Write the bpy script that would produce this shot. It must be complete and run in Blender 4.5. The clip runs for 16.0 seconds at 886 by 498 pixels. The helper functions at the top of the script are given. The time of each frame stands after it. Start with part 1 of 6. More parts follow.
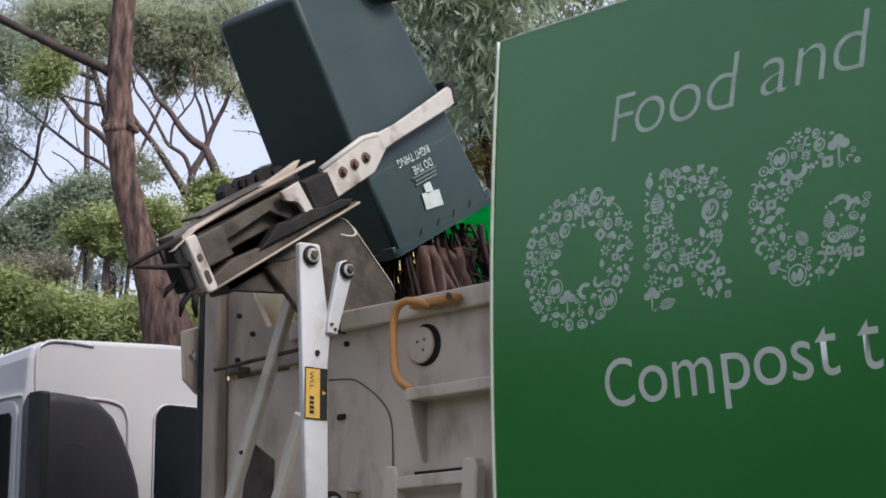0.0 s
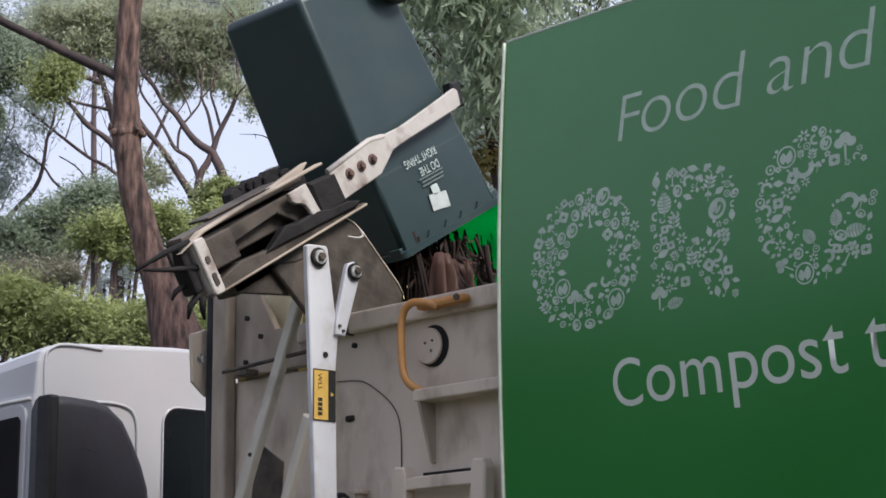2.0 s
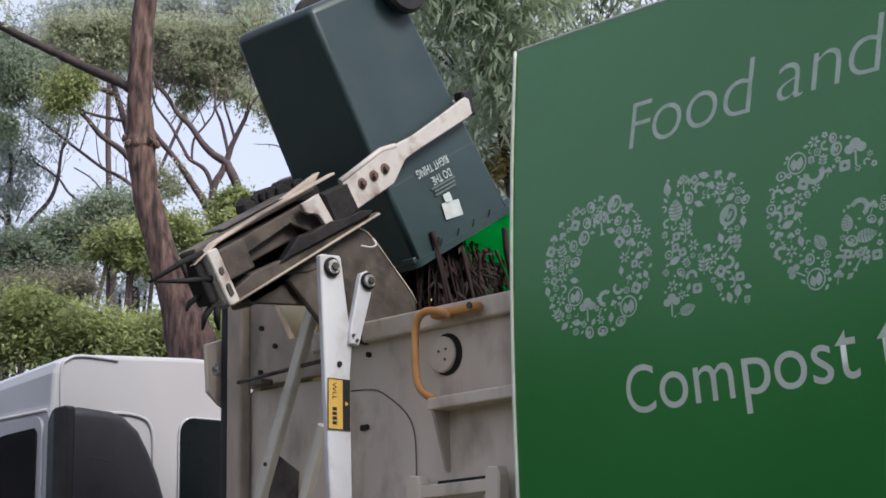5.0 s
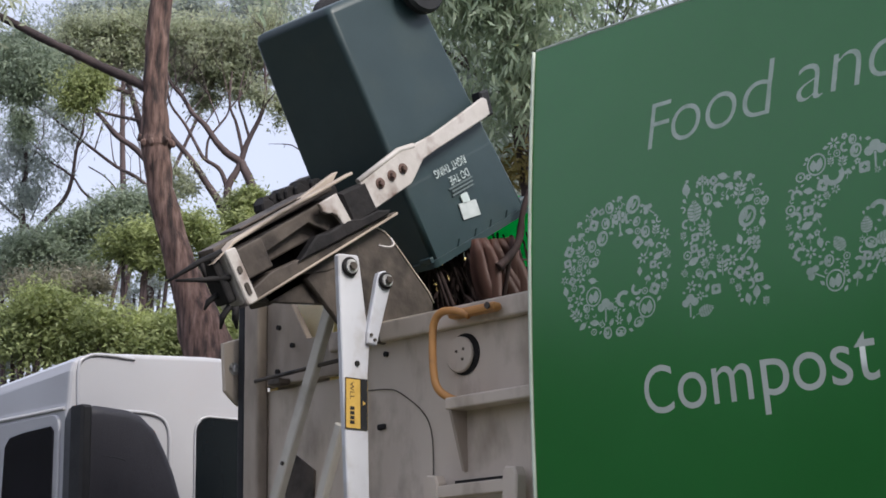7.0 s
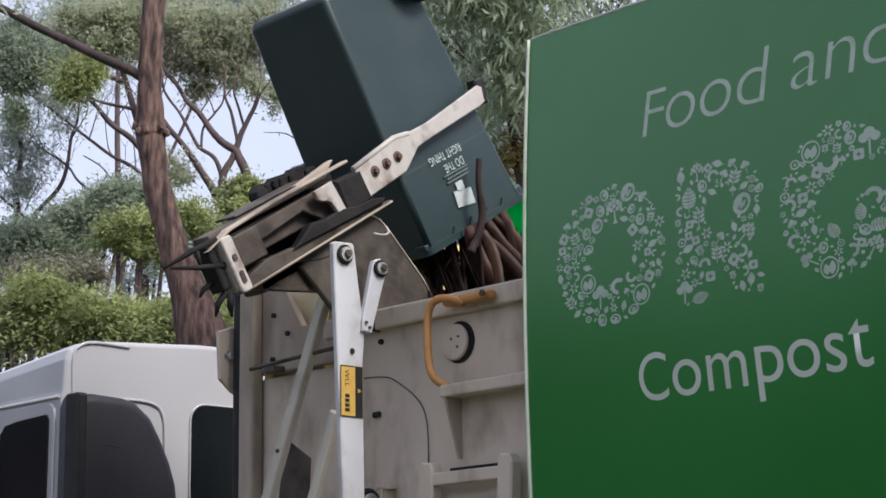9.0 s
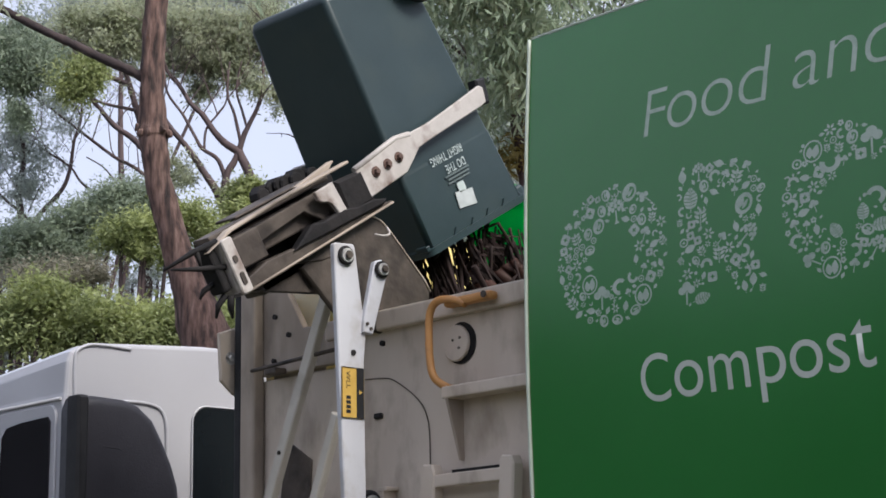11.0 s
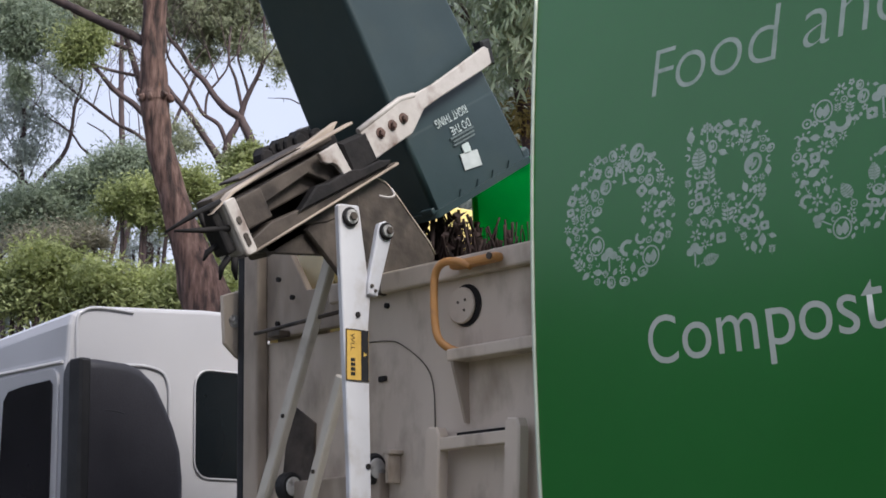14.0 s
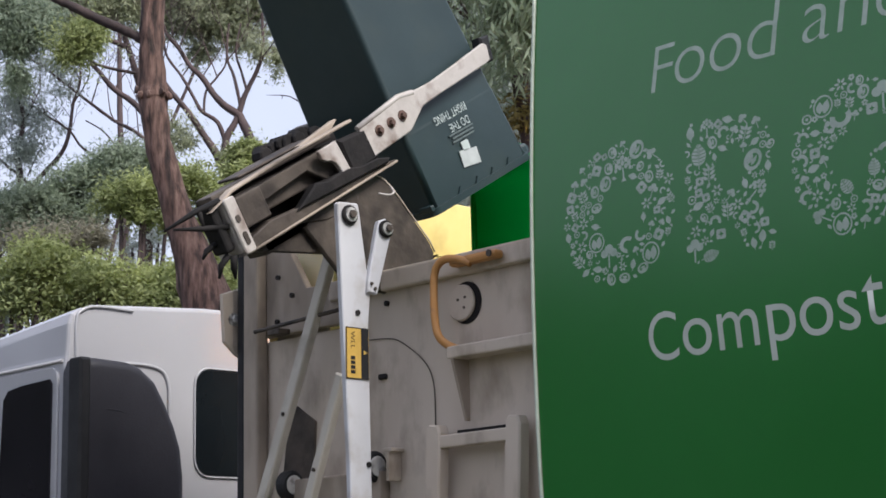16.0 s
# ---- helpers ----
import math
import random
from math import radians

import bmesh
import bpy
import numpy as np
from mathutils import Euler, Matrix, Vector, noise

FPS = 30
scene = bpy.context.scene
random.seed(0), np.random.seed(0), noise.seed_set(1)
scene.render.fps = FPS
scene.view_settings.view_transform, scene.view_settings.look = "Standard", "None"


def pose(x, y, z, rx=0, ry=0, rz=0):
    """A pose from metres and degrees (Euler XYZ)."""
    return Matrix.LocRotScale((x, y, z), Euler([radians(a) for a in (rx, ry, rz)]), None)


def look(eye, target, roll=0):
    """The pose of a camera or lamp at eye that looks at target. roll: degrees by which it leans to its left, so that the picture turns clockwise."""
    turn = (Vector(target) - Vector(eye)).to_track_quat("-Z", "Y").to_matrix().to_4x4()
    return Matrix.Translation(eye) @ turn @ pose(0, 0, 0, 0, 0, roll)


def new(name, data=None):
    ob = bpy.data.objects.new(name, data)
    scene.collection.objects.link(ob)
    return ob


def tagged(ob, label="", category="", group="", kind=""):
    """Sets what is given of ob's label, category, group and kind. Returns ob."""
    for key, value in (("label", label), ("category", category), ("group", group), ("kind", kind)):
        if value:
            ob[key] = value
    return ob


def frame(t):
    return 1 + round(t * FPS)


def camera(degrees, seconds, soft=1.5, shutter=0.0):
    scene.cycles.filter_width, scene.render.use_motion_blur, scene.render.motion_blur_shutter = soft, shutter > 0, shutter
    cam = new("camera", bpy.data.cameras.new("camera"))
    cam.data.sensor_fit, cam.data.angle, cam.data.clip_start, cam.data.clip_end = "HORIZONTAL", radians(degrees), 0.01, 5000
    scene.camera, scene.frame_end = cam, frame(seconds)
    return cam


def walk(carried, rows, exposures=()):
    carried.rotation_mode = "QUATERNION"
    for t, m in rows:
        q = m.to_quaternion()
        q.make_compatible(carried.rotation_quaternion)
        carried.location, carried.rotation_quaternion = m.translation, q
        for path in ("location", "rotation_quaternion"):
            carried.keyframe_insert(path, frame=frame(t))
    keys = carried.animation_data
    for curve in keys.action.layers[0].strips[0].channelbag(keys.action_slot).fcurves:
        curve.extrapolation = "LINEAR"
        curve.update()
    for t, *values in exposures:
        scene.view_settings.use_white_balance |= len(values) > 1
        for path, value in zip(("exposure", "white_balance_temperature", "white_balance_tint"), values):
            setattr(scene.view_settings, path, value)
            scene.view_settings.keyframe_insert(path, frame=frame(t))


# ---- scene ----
# --- camera: hand-held on the footpath behind the truck's kerb side; eye, heading, tilt, lean ---
CAMERA_ROWS = [
    (0, -0.014, -0.001, 1.608, 45.982, 12.254, -0.314),
    (0.5, -0.023, -0.001, 1.604, 45.991, 12.199, -0.303),
    (1, -0.009, -0.002, 1.600, 46.098, 12.263, -0.348),
    (1.5, -0.013, -0.006, 1.603, 46.142, 12.223, -0.520),
    (2, -0.011, -0.004, 1.601, 46.211, 12.341, -0.623),
    (2.5, -0.013, 0.000, 1.603, 46.372, 12.404, -0.786),
    (3, -0.006, 0.001, 1.605, 46.522, 12.478, -0.946),
    (3.5, -0.001, 0.001, 1.601, 46.598, 12.527, -1.009),
    (6, 0.013, -0.019, 1.602, 46.819, 12.625, -0.977),
    (6.5, 0.007, -0.017, 1.604, 46.972, 12.641, -0.878),
    (7, -0.000, -0.031, 1.599, 47.062, 12.589, -0.753),
    (7.5, -0.007, -0.036, 1.596, 47.145, 12.411, -0.737),
    (8, -0.006, -0.028, 1.594, 47.148, 12.321, -0.690),
    (8.5, -0.002, -0.028, 1.588, 47.082, 12.289, -0.680),
    (9, 0.004, -0.034, 1.593, 46.911, 12.252, -0.819),
    (11.5, -0.011, -0.007, 1.599, 47.091, 12.262, -0.947),
    (12, -0.018, -0.008, 1.590, 47.280, 12.162, -0.774),
    (12.5, -0.020, -0.018, 1.593, 47.356, 11.929, -0.774),
    (13, -0.027, -0.013, 1.594, 47.336, 11.692, -0.770),
    (13.5, -0.046, 0.008, 1.590, 47.231, 11.533, -0.762),
    (14, -0.056, 0.014, 1.585, 47.079, 11.316, -0.836),
    (14.5, -0.063, 0.010, 1.591, 46.983, 11.156, -0.927),
    (15, -0.065, -0.001, 1.585, 46.871, 11.094, -0.972),
    (15.5, -0.056, 0.001, 1.588, 46.909, 11.107, -1.087),
    (16, -0.062, 0.018, 1.594, 47.057, 11.170, -1.141),
]


def heading(x, y, z, yaw, tilt, lean):
    a, b = radians(yaw), radians(tilt)
    way = Vector((-math.sin(a) * math.cos(b), math.cos(a) * math.cos(b), math.sin(b)))
    return look(Vector((x, y, z)), Vector((x, y, z)) + way, lean)


cam = camera(26.74, 16.0, soft=1.7, shutter=0.3)
walk(cam, [(t, heading(*row)) for t, *row in CAMERA_ROWS])

# --- light: bright overcast sky, weak broad sun from behind the truck ---
SUN_FROM = Vector((0.78, 0.06, 0.80)).normalized()
world = bpy.data.worlds.new("sky")
scene.world = world
world.use_nodes = True
wn, wl = world.node_tree.nodes, world.node_tree.links
sky = wn.new("ShaderNodeTexSky")
sky.sky_type, sky.sun_disc = "NISHITA", False
sky.sun_elevation = math.asin(SUN_FROM.z)
sky.sun_rotation = math.atan2(SUN_FROM.x, SUN_FROM.y)
sky.dust_density, sky.air_density = 3.0, 1.0
cloud = wn.new("ShaderNodeTexNoise")
cloud.inputs["Scale"].default_value, cloud.inputs["Detail"].default_value = 2.2, 5.0
ramp = wn.new("ShaderNodeValToRGB")
ramp.color_ramp.elements[0].position, ramp.color_ramp.elements[0].color = 0.3, (6.0, 6.6, 8.7, 1)
ramp.color_ramp.elements[1].position, ramp.color_ramp.elements[1].color = 0.7, (8.3, 8.7, 10.6, 1)
over = wn.new("ShaderNodeMix")
over.data_type = "RGBA"
over.inputs["Factor"].default_value = 0.8
wl.new(cloud.outputs["Fac"], ramp.inputs["Fac"])
wl.new(sky.outputs["Color"], over.inputs["A"])
wl.new(ramp.outputs["Color"], over.inputs["B"])
wl.new(over.outputs["Result"], wn["Background"].inputs["Color"])
wn["Background"].inputs["Strength"].default_value = 0.07

sun = new("sun", bpy.data.lights.new("sun", "SUN"))
sun.data.energy, sun.data.angle, sun.data.color = 2.5, radians(22), (1.0, 0.96, 0.9)
sun.matrix_world = look(SUN_FROM * 40, (0, 0, 0))
scene.view_settings.exposure = 0.88


# --- materials ---
def surface(name, colours, rough=0.5, metal=0.0, scale=6.0, bump=0.0, bump_scale=60.0, dirt=None, dirt_amount=0.5,
            dirt_scale=3.0, spread=0.25, stretch=(1, 1, 1), coat=0.0, coat_rough=0.05, spec=0.5):
    """Two-scale procedural surface: mottled colours, fine relief, stains."""
    m = bpy.data.materials.new(name)
    m.use_nodes = True
    n, l = m.node_tree.nodes, m.node_tree.links
    b = n["Principled BSDF"]
    tc, mp = n.new("ShaderNodeTexCoord"), n.new("ShaderNodeMapping")
    mp.inputs["Scale"].default_value = stretch
    l.new(tc.outputs["Object"], mp.inputs["Vector"])

    def noise_tex(s, detail=4.0):
        t = n.new("ShaderNodeTexNoise")
        t.inputs["Scale"].default_value, t.inputs["Detail"].default_value = s, detail
        l.new(mp.outputs["Vector"], t.inputs["Vector"])
        return t

    base = noise_tex(scale)
    r = n.new("ShaderNodeValToRGB")
    r.color_ramp.elements[0].position, r.color_ramp.elements[1].position = 0.5 - spread, 0.5 + spread
    r.color_ramp.elements[0].color, r.color_ramp.elements[1].color = (*colours[0], 1), (*colours[-1], 1)
    for i, c in enumerate(colours[1:-1]):
        e = r.color_ramp.elements.new((i + 1) / (len(colours) - 1) * 2 * spread + 0.5 - spread)
        e.color = (*c, 1)
    l.new(base.outputs["Fac"], r.inputs["Fac"])
    out = r.outputs["Color"]
    if dirt:
        d, dr = noise_tex(dirt_scale, 8.0), n.new("ShaderNodeValToRGB")
        dr.color_ramp.elements[0].position, dr.color_ramp.elements[1].position = 0.5, 0.72
        dr.color_ramp.elements[1].color = (dirt_amount,) * 3 + (1,)
        l.new(d.outputs["Fac"], dr.inputs["Fac"])
        mix = n.new("ShaderNodeMix")
        mix.data_type = "RGBA"
        l.new(dr.outputs["Color"], mix.inputs["Factor"])
        l.new(out, mix.inputs["A"])
        mix.inputs["B"].default_value = (*dirt, 1)
        out = mix.outputs["Result"]
    l.new(out, b.inputs["Base Color"])
    fine = noise_tex(scale * 7, 3.0)
    rr = n.new("ShaderNodeMapRange")
    rr.inputs["To Min"].default_value, rr.inputs["To Max"].default_value = max(0.03, rough - 0.1), min(1, rough + 0.1)
    l.new(fine.outputs["Fac"], rr.inputs["Value"])
    l.new(rr.outputs["Result"], b.inputs["Roughness"])
    b.inputs["Metallic"].default_value, b.inputs["Specular IOR Level"].default_value = metal, spec
    b.inputs["Coat Weight"].default_value, b.inputs["Coat Roughness"].default_value = coat, coat_rough
    if bump:
        bt, bp = noise_tex(bump_scale, 5.0), n.new("ShaderNodeBump")
        bp.inputs["Strength"].default_value, bp.inputs["Distance"].default_value = bump, 0.01
        l.new(bt.outputs["Fac"], bp.inputs["Height"])
        l.new(bp.outputs["Normal"], b.inputs["Normal"])
    return m


def leafy(name, dark, light, rough=0.5, through_light=0.5):
    m = bpy.data.materials.new(name)
    m.use_nodes = True
    n, l = m.node_tree.nodes, m.node_tree.links
    b = n["Principled BSDF"]
    g, r = n.new("ShaderNodeNewGeometry"), n.new("ShaderNodeValToRGB")
    r.color_ramp.elements[0].color, r.color_ramp.elements[1].color = (*dark, 1), (*light, 1)
    tc, patch, mix = n.new("ShaderNodeTexCoord"), n.new("ShaderNodeTexNoise"), n.new("ShaderNodeMix")
    patch.inputs["Scale"].default_value, patch.inputs["Detail"].default_value = 2.6, 3.0
    wide = n.new("ShaderNodeMapRange")
    wide.inputs["From Min"].default_value, wide.inputs["From Max"].default_value = 0.35, 0.65
    mix.inputs["Factor"].default_value = 0.5
    l.new(tc.outputs["Object"], patch.inputs["Vector"])
    l.new(patch.outputs["Fac"], wide.inputs["Value"])
    l.new(g.outputs["Random Per Island"], mix.inputs["A"])
    l.new(wide.outputs["Result"], mix.inputs["B"])
    l.new(mix.outputs["Result"], r.inputs["Fac"])
    l.new(r.outputs["Color"], b.inputs["Base Color"])
    b.inputs["Roughness"].default_value = rough
    t, mx = n.new("ShaderNodeBsdfTranslucent"), n.new("ShaderNodeMixShader")
    l.new(r.outputs["Color"], t.inputs["Color"])
    mx.inputs["Fac"].default_value = through_light
    l.new(b.outputs["BSDF"], mx.inputs[1])
    l.new(t.outputs["BSDF"], mx.inputs[2])
    l.new(mx.outputs["Shader"], n["Material Output"].inputs["Surface"])
    return m


def glow(name, colour, strength):
    m = bpy.data.materials.new(name)
    m.use_nodes = True
    b = m.node_tree.nodes["Principled BSDF"]
    b.inputs["Base Color"].default_value = (*colour, 1)
    b.inputs["Emission Color"].default_value = (*colour, 1)
    b.inputs["Emission Strength"].default_value = strength
    return m


M_GREEN = surface("green_vinyl", [(0.013, 0.142, 0.022), (0.019, 0.160, 0.030)], 0.4, scale=1.6, bump=0.02, bump_scale=30,
                  dirt=(0.034, 0.145, 0.044), dirt_amount=0.3, dirt_scale=1.2, coat=0.88, coat_rough=0.22, spec=0.15)
M_LETTER = surface("white_print", [(0.22, 0.31, 0.23), (0.38, 0.45, 0.385)], 0.5, scale=26, coat=0.88, coat_rough=0.22, spec=0.15)
M_LETTER_BRIGHT = surface("bright_white_print", [(0.43, 0.46, 0.41), (0.50, 0.53, 0.48)], 0.5, scale=12, coat=1.0, coat_rough=0.22, spec=0.15)
M_EDGE = surface("pale_edge_trim", [(0.4, 0.45, 0.38), (0.55, 0.6, 0.5)], 0.5, scale=20)
M_CREAM = surface("cream_painted_steel", [(0.45, 0.375, 0.305), (0.56, 0.48, 0.40)], 0.6, scale=4, bump=0.06, bump_scale=25,
                  dirt=(0.19, 0.145, 0.105), dirt_amount=0.75, dirt_scale=7, stretch=(1, 1, 0.5))
M_CREAM_LIGHT = surface("pale_cream_steel", [(0.46, 0.42, 0.36), (0.60, 0.56, 0.49)], 0.5, scale=6, bump=0.05, bump_scale=30,
                        dirt=(0.2, 0.16, 0.125), dirt_amount=0.8, dirt_scale=6)
M_INNER = surface("warm_cream_steel", [(0.74, 0.66, 0.46), (0.82, 0.75, 0.56)], 0.5, scale=6, dirt=(0.3, 0.2, 0.1), dirt_amount=0.5)
M_CREAM_DIRTY = surface("dirty_cream_steel", [(0.28, 0.225, 0.18), (0.42, 0.35, 0.285)], 0.65, scale=5, bump=0.1, bump_scale=30,
                        dirt=(0.07, 0.055, 0.045), dirt_amount=0.9, dirt_scale=4, stretch=(1, 1, 0.4))
M_WHITE = surface("white_painted_steel", [(0.47, 0.47, 0.50), (0.55, 0.55, 0.58)], 0.45, scale=5, bump=0.03, bump_scale=40,
                  dirt=(0.30, 0.26, 0.22), dirt_amount=0.6, dirt_scale=9)
M_WORN_WHITE = surface("worn_white_steel", [(0.36, 0.325, 0.30), (0.54, 0.50, 0.475)], 0.55, scale=9, bump=0.15, bump_scale=50,
                       dirt=(0.12, 0.07, 0.05), dirt_amount=0.95, dirt_scale=9)
M_CAB = surface("white_cab_paint", [(0.365, 0.36, 0.38), (0.405, 0.40, 0.42)], 0.35, scale=2, coat=0.4)
M_BIN = surface("dark_green_plastic", [(0.015, 0.031, 0.035), (0.024, 0.043, 0.047)], 0.45, scale=5, spec=0.4, bump=0.05, bump_scale=150,
                dirt=(0.035, 0.05, 0.045), dirt_amount=0.5, dirt_scale=4)
M_STEEL = surface("dirty_brown_steel", [(0.035, 0.028, 0.025), (0.12, 0.098, 0.082)], 0.6, 0.1, scale=7, bump=0.3, bump_scale=40,
                  dirt=(0.012, 0.010, 0.010), dirt_amount=0.95, dirt_scale=6, spec=0.25)
M_BLACK = surface("black_greasy_steel", [(0.009, 0.009, 0.010), (0.026, 0.023, 0.023)], 0.7, scale=12, bump=0.3, bump_scale=45, spec=0.15)
M_RUBBER = surface("black_rubber", [(0.012, 0.012, 0.014), (0.022, 0.022, 0.024)], 0.65, scale=14, bump=0.1, spec=0.25)
M_INTAKE = surface("dark_grey_plastic", [(0.016, 0.0155, 0.021), (0.025, 0.024, 0.031)], 0.55, spec=0.35, scale=6, bump=0.12, bump_scale=120)
M_GLASS_REAR = surface("green_tinted_glass", [(0.004, 0.006, 0.008), (0.009, 0.012, 0.014)], 0.15, scale=2, spec=0.3)
M_GLASS = surface("dark_tinted_glass", [(0.012, 0.011, 0.014), (0.020, 0.018, 0.023)], 0.12, scale=3, spec=0.2)
M_ORANGE = surface("orange_handrail_paint", [(0.40, 0.18, 0.05), (0.50, 0.245, 0.08)], 0.5, scale=14, dirt=(0.2, 0.12, 0.07),
                   dirt_amount=0.7, dirt_scale=16)
M_YELLOW = surface("yellow_painted_steel", [(0.80, 0.62, 0.20), (0.88, 0.70, 0.27)], 0.5, scale=5, dirt=(0.5, 0.34, 0.10),
                   dirt_amount=0.5, dirt_scale=6)
M_STICKER = surface("yellow_sticker", [(0.50, 0.31, 0.06), (0.60, 0.38, 0.09)], 0.55, scale=30)
M_BOLT = surface("zinc_bolt", [(0.42, 0.41, 0.40), (0.55, 0.54, 0.53)], 0.4, 0.2, scale=40, dirt=(0.05, 0.04, 0.04), dirt_amount=0.8,
                 dirt_scale=30)
M_RUST = surface("rusty_steel", [(0.05, 0.028, 0.022), (0.16, 0.09, 0.07)], 0.7, scale=40, bump=0.2)
M_PAPER = surface("white_label", [(0.38, 0.41, 0.41), (0.50, 0.53, 0.53)], 0.5, scale=30)
M_FAINT = surface("faint_print", [(0.085, 0.115, 0.115), (0.13, 0.16, 0.16)], 0.6, scale=60)
M_PRINT = surface("pale_print_on_bin", [(0.40, 0.46, 0.45), (0.48, 0.54, 0.53)], 0.6, scale=40)
M_ASPHALT = surface("asphalt", [(0.04, 0.04, 0.042), (0.065, 0.063, 0.06)], 0.85, scale=30, bump=0.4, bump_scale=200,
                    dirt=(0.085, 0.08, 0.07), dirt_amount=0.5, dirt_scale=0.6)
M_CONCRETE = surface("concrete", [(0.13, 0.125, 0.115), (0.19, 0.185, 0.17)], 0.85, scale=6, bump=0.2, bump_scale=120)
M_GRASS = surface("dry_grass_ground", [(0.030, 0.042, 0.014), (0.075, 0.078, 0.032)], 0.9, scale=4, bump=0.6, bump_scale=60)
M_BARK = surface("ironbark", [(0.022, 0.014, 0.013), (0.118, 0.068, 0.056), (0.21, 0.135, 0.112)], 0.9, scale=15, bump=0.9, bump_scale=34,
                 stretch=(1.6, 1.6, 0.35), spread=0.2, dirt=(0.015, 0.010, 0.010), dirt_amount=0.9, dirt_scale=9)
M_BARK_DARK = surface("dark_bark", [(0.02, 0.014, 0.016), (0.065, 0.045, 0.043)], 0.9, scale=9, bump=0.6, stretch=(1, 1, 0.4))
M_BARK_FAR = surface("reddish_bark", [(0.045, 0.032, 0.036), (0.12, 0.082, 0.082)], 0.85, scale=5, bump=0.4, stretch=(1, 1, 0.4))
M_FROND = surface("dead_frond", [(0.010, 0.007, 0.007), (0.050, 0.031, 0.029)], 0.8, scale=16, bump=0.4, stretch=(1, 1, 0.4), spec=0.2)
M_SHEATH = surface("red_brown_bark_strip", [(0.045, 0.021, 0.017), (0.16, 0.072, 0.055)], 0.6, scale=10, stretch=(1, 1, 0.2))
M_LEAF_OLIVE = leafy("olive_leaves", (0.29, 0.32, 0.23), (0.58, 0.61, 0.42), through_light=0.6)
M_LEAF_GREY = leafy("grey_green_leaves", (0.29, 0.33, 0.30), (0.55, 0.60, 0.56))
M_LEAF_DARK = leafy("dark_green_leaves", (0.20, 0.27, 0.175), (0.50, 0.57, 0.41), rough=0.4)
M_LEAF_HEDGE = leafy("hedge_leaves", (0.16, 0.20, 0.08), (0.50, 0.55, 0.24))
M_LEAF_DEEP = leafy("deep_green_leaves", (0.175, 0.22, 0.165), (0.40, 0.47, 0.34))
M_LEAF_BROWN = leafy("grey_brown_leaves", (0.20, 0.19, 0.15), (0.40, 0.38, 0.30))
# near-black leaves, shade included in the colour, for the unseen reflected trees
M_LEAF_UNSEEN_DARK = leafy("unseen_dark_leaves", (0.012, 0.025, 0.010), (0.04, 0.06, 0.025), through_light=0.15)
M_LEAF_DRY = leafy("yellowing_leaves", (0.22, 0.17, 0.05), (0.32, 0.27, 0.10))
M_LID = leafy("bright_green_plastic", (0.0, 0.42, 0.07), (0.0, 0.46, 0.08), rough=0.4, through_light=0.6)
M_AMBER = glow("amber_lamp", (1.0, 0.32, 0.05), 430.0)


# --- mesh helpers ---
def box(bm, lo, hi, m=None, bevel=0.0):
    lo, hi = Vector(lo), Vector(hi)
    g = bmesh.ops.create_cube(bm, size=1.0, matrix=Matrix.Translation((lo + hi) / 2) @ Matrix.Diagonal((*(hi - lo), 1)))
    vs = g["verts"]
    if bevel:
        es = list({e for v in vs for e in v.link_edges})
        r = bmesh.ops.bevel(bm, geom=es, offset=bevel, segments=2, profile=0.5, affect="EDGES")
        vs = list({v for f in r["faces"] for v in f.verts} | {v for v in vs if v.is_valid})
        seen, todo = set(vs), list(vs)
        while todo:
            v = todo.pop()
            for e in v.link_edges:
                o = e.other_vert(v)
                if o not in seen:
                    seen.add(o)
                    todo.append(o)
        vs = list(seen)
    if m:
        bmesh.ops.transform(bm, matrix=m, verts=vs)
    return vs


def prism(bm, outline, m, depth, bevel=0.0):
    """A flat plate: the outline in m's xy plane, thickened by depth along m's z."""
    vs = [bm.verts.new((*p, 0)) for p in outline]
    f = bm.faces.new(vs)
    f.normal_update()
    ex = bmesh.ops.extrude_face_region(bm, geom=[f])
    top = [v for v in ex["geom"] if isinstance(v, bmesh.types.BMVert)]
    bmesh.ops.translate(bm, verts=top, vec=(0, 0, depth))
    allv = vs + top
    if bevel:
        es = [e for e in {e for v in allv for e in v.link_edges}
              if (e.verts[0] in vs) == (e.verts[1] in vs)]
        r = bmesh.ops.bevel(bm, geom=es, offset=bevel, segments=1, profile=0.5, affect="EDGES")
        allv = list({v for v in allv if v.is_valid} | {v for f2 in r["faces"] for v in f2.verts})
    bmesh.ops.transform(bm, matrix=m, verts=allv)
    bmesh.ops.recalc_face_normals(bm, faces=list({f2 for v in allv for f2 in v.link_faces}))
    return allv


def tube(bm, pts, radii, n=8, cap=True):
    """A round bar, branch or hose along pts."""
    pts = [Vector(p) for p in pts]
    if not hasattr(radii, "__len__"):
        radii = [radii] * len(pts)
    rings, side = [], None
    for i, p in enumerate(pts):
        d = (pts[min(i + 1, len(pts) - 1)] - pts[max(i - 1, 0)]).normalized()
        if side is None:
            side = d.orthogonal().normalized()
        side = (side - d * side.dot(d)).normalized()
        up = d.cross(side)
        rings.append([bm.verts.new(p + radii[i] * (math.cos(k * math.tau / n) * side + math.sin(k * math.tau / n) * up)) for k in range(n)])
    for a, b in zip(rings, rings[1:]):
        for k in range(n):
            bm.faces.new((a[k], a[(k + 1) % n], b[(k + 1) % n], b[k])).smooth = True
    if cap:
        bm.faces.new(rings[0][::-1])
        bm.faces.new(rings[-1])


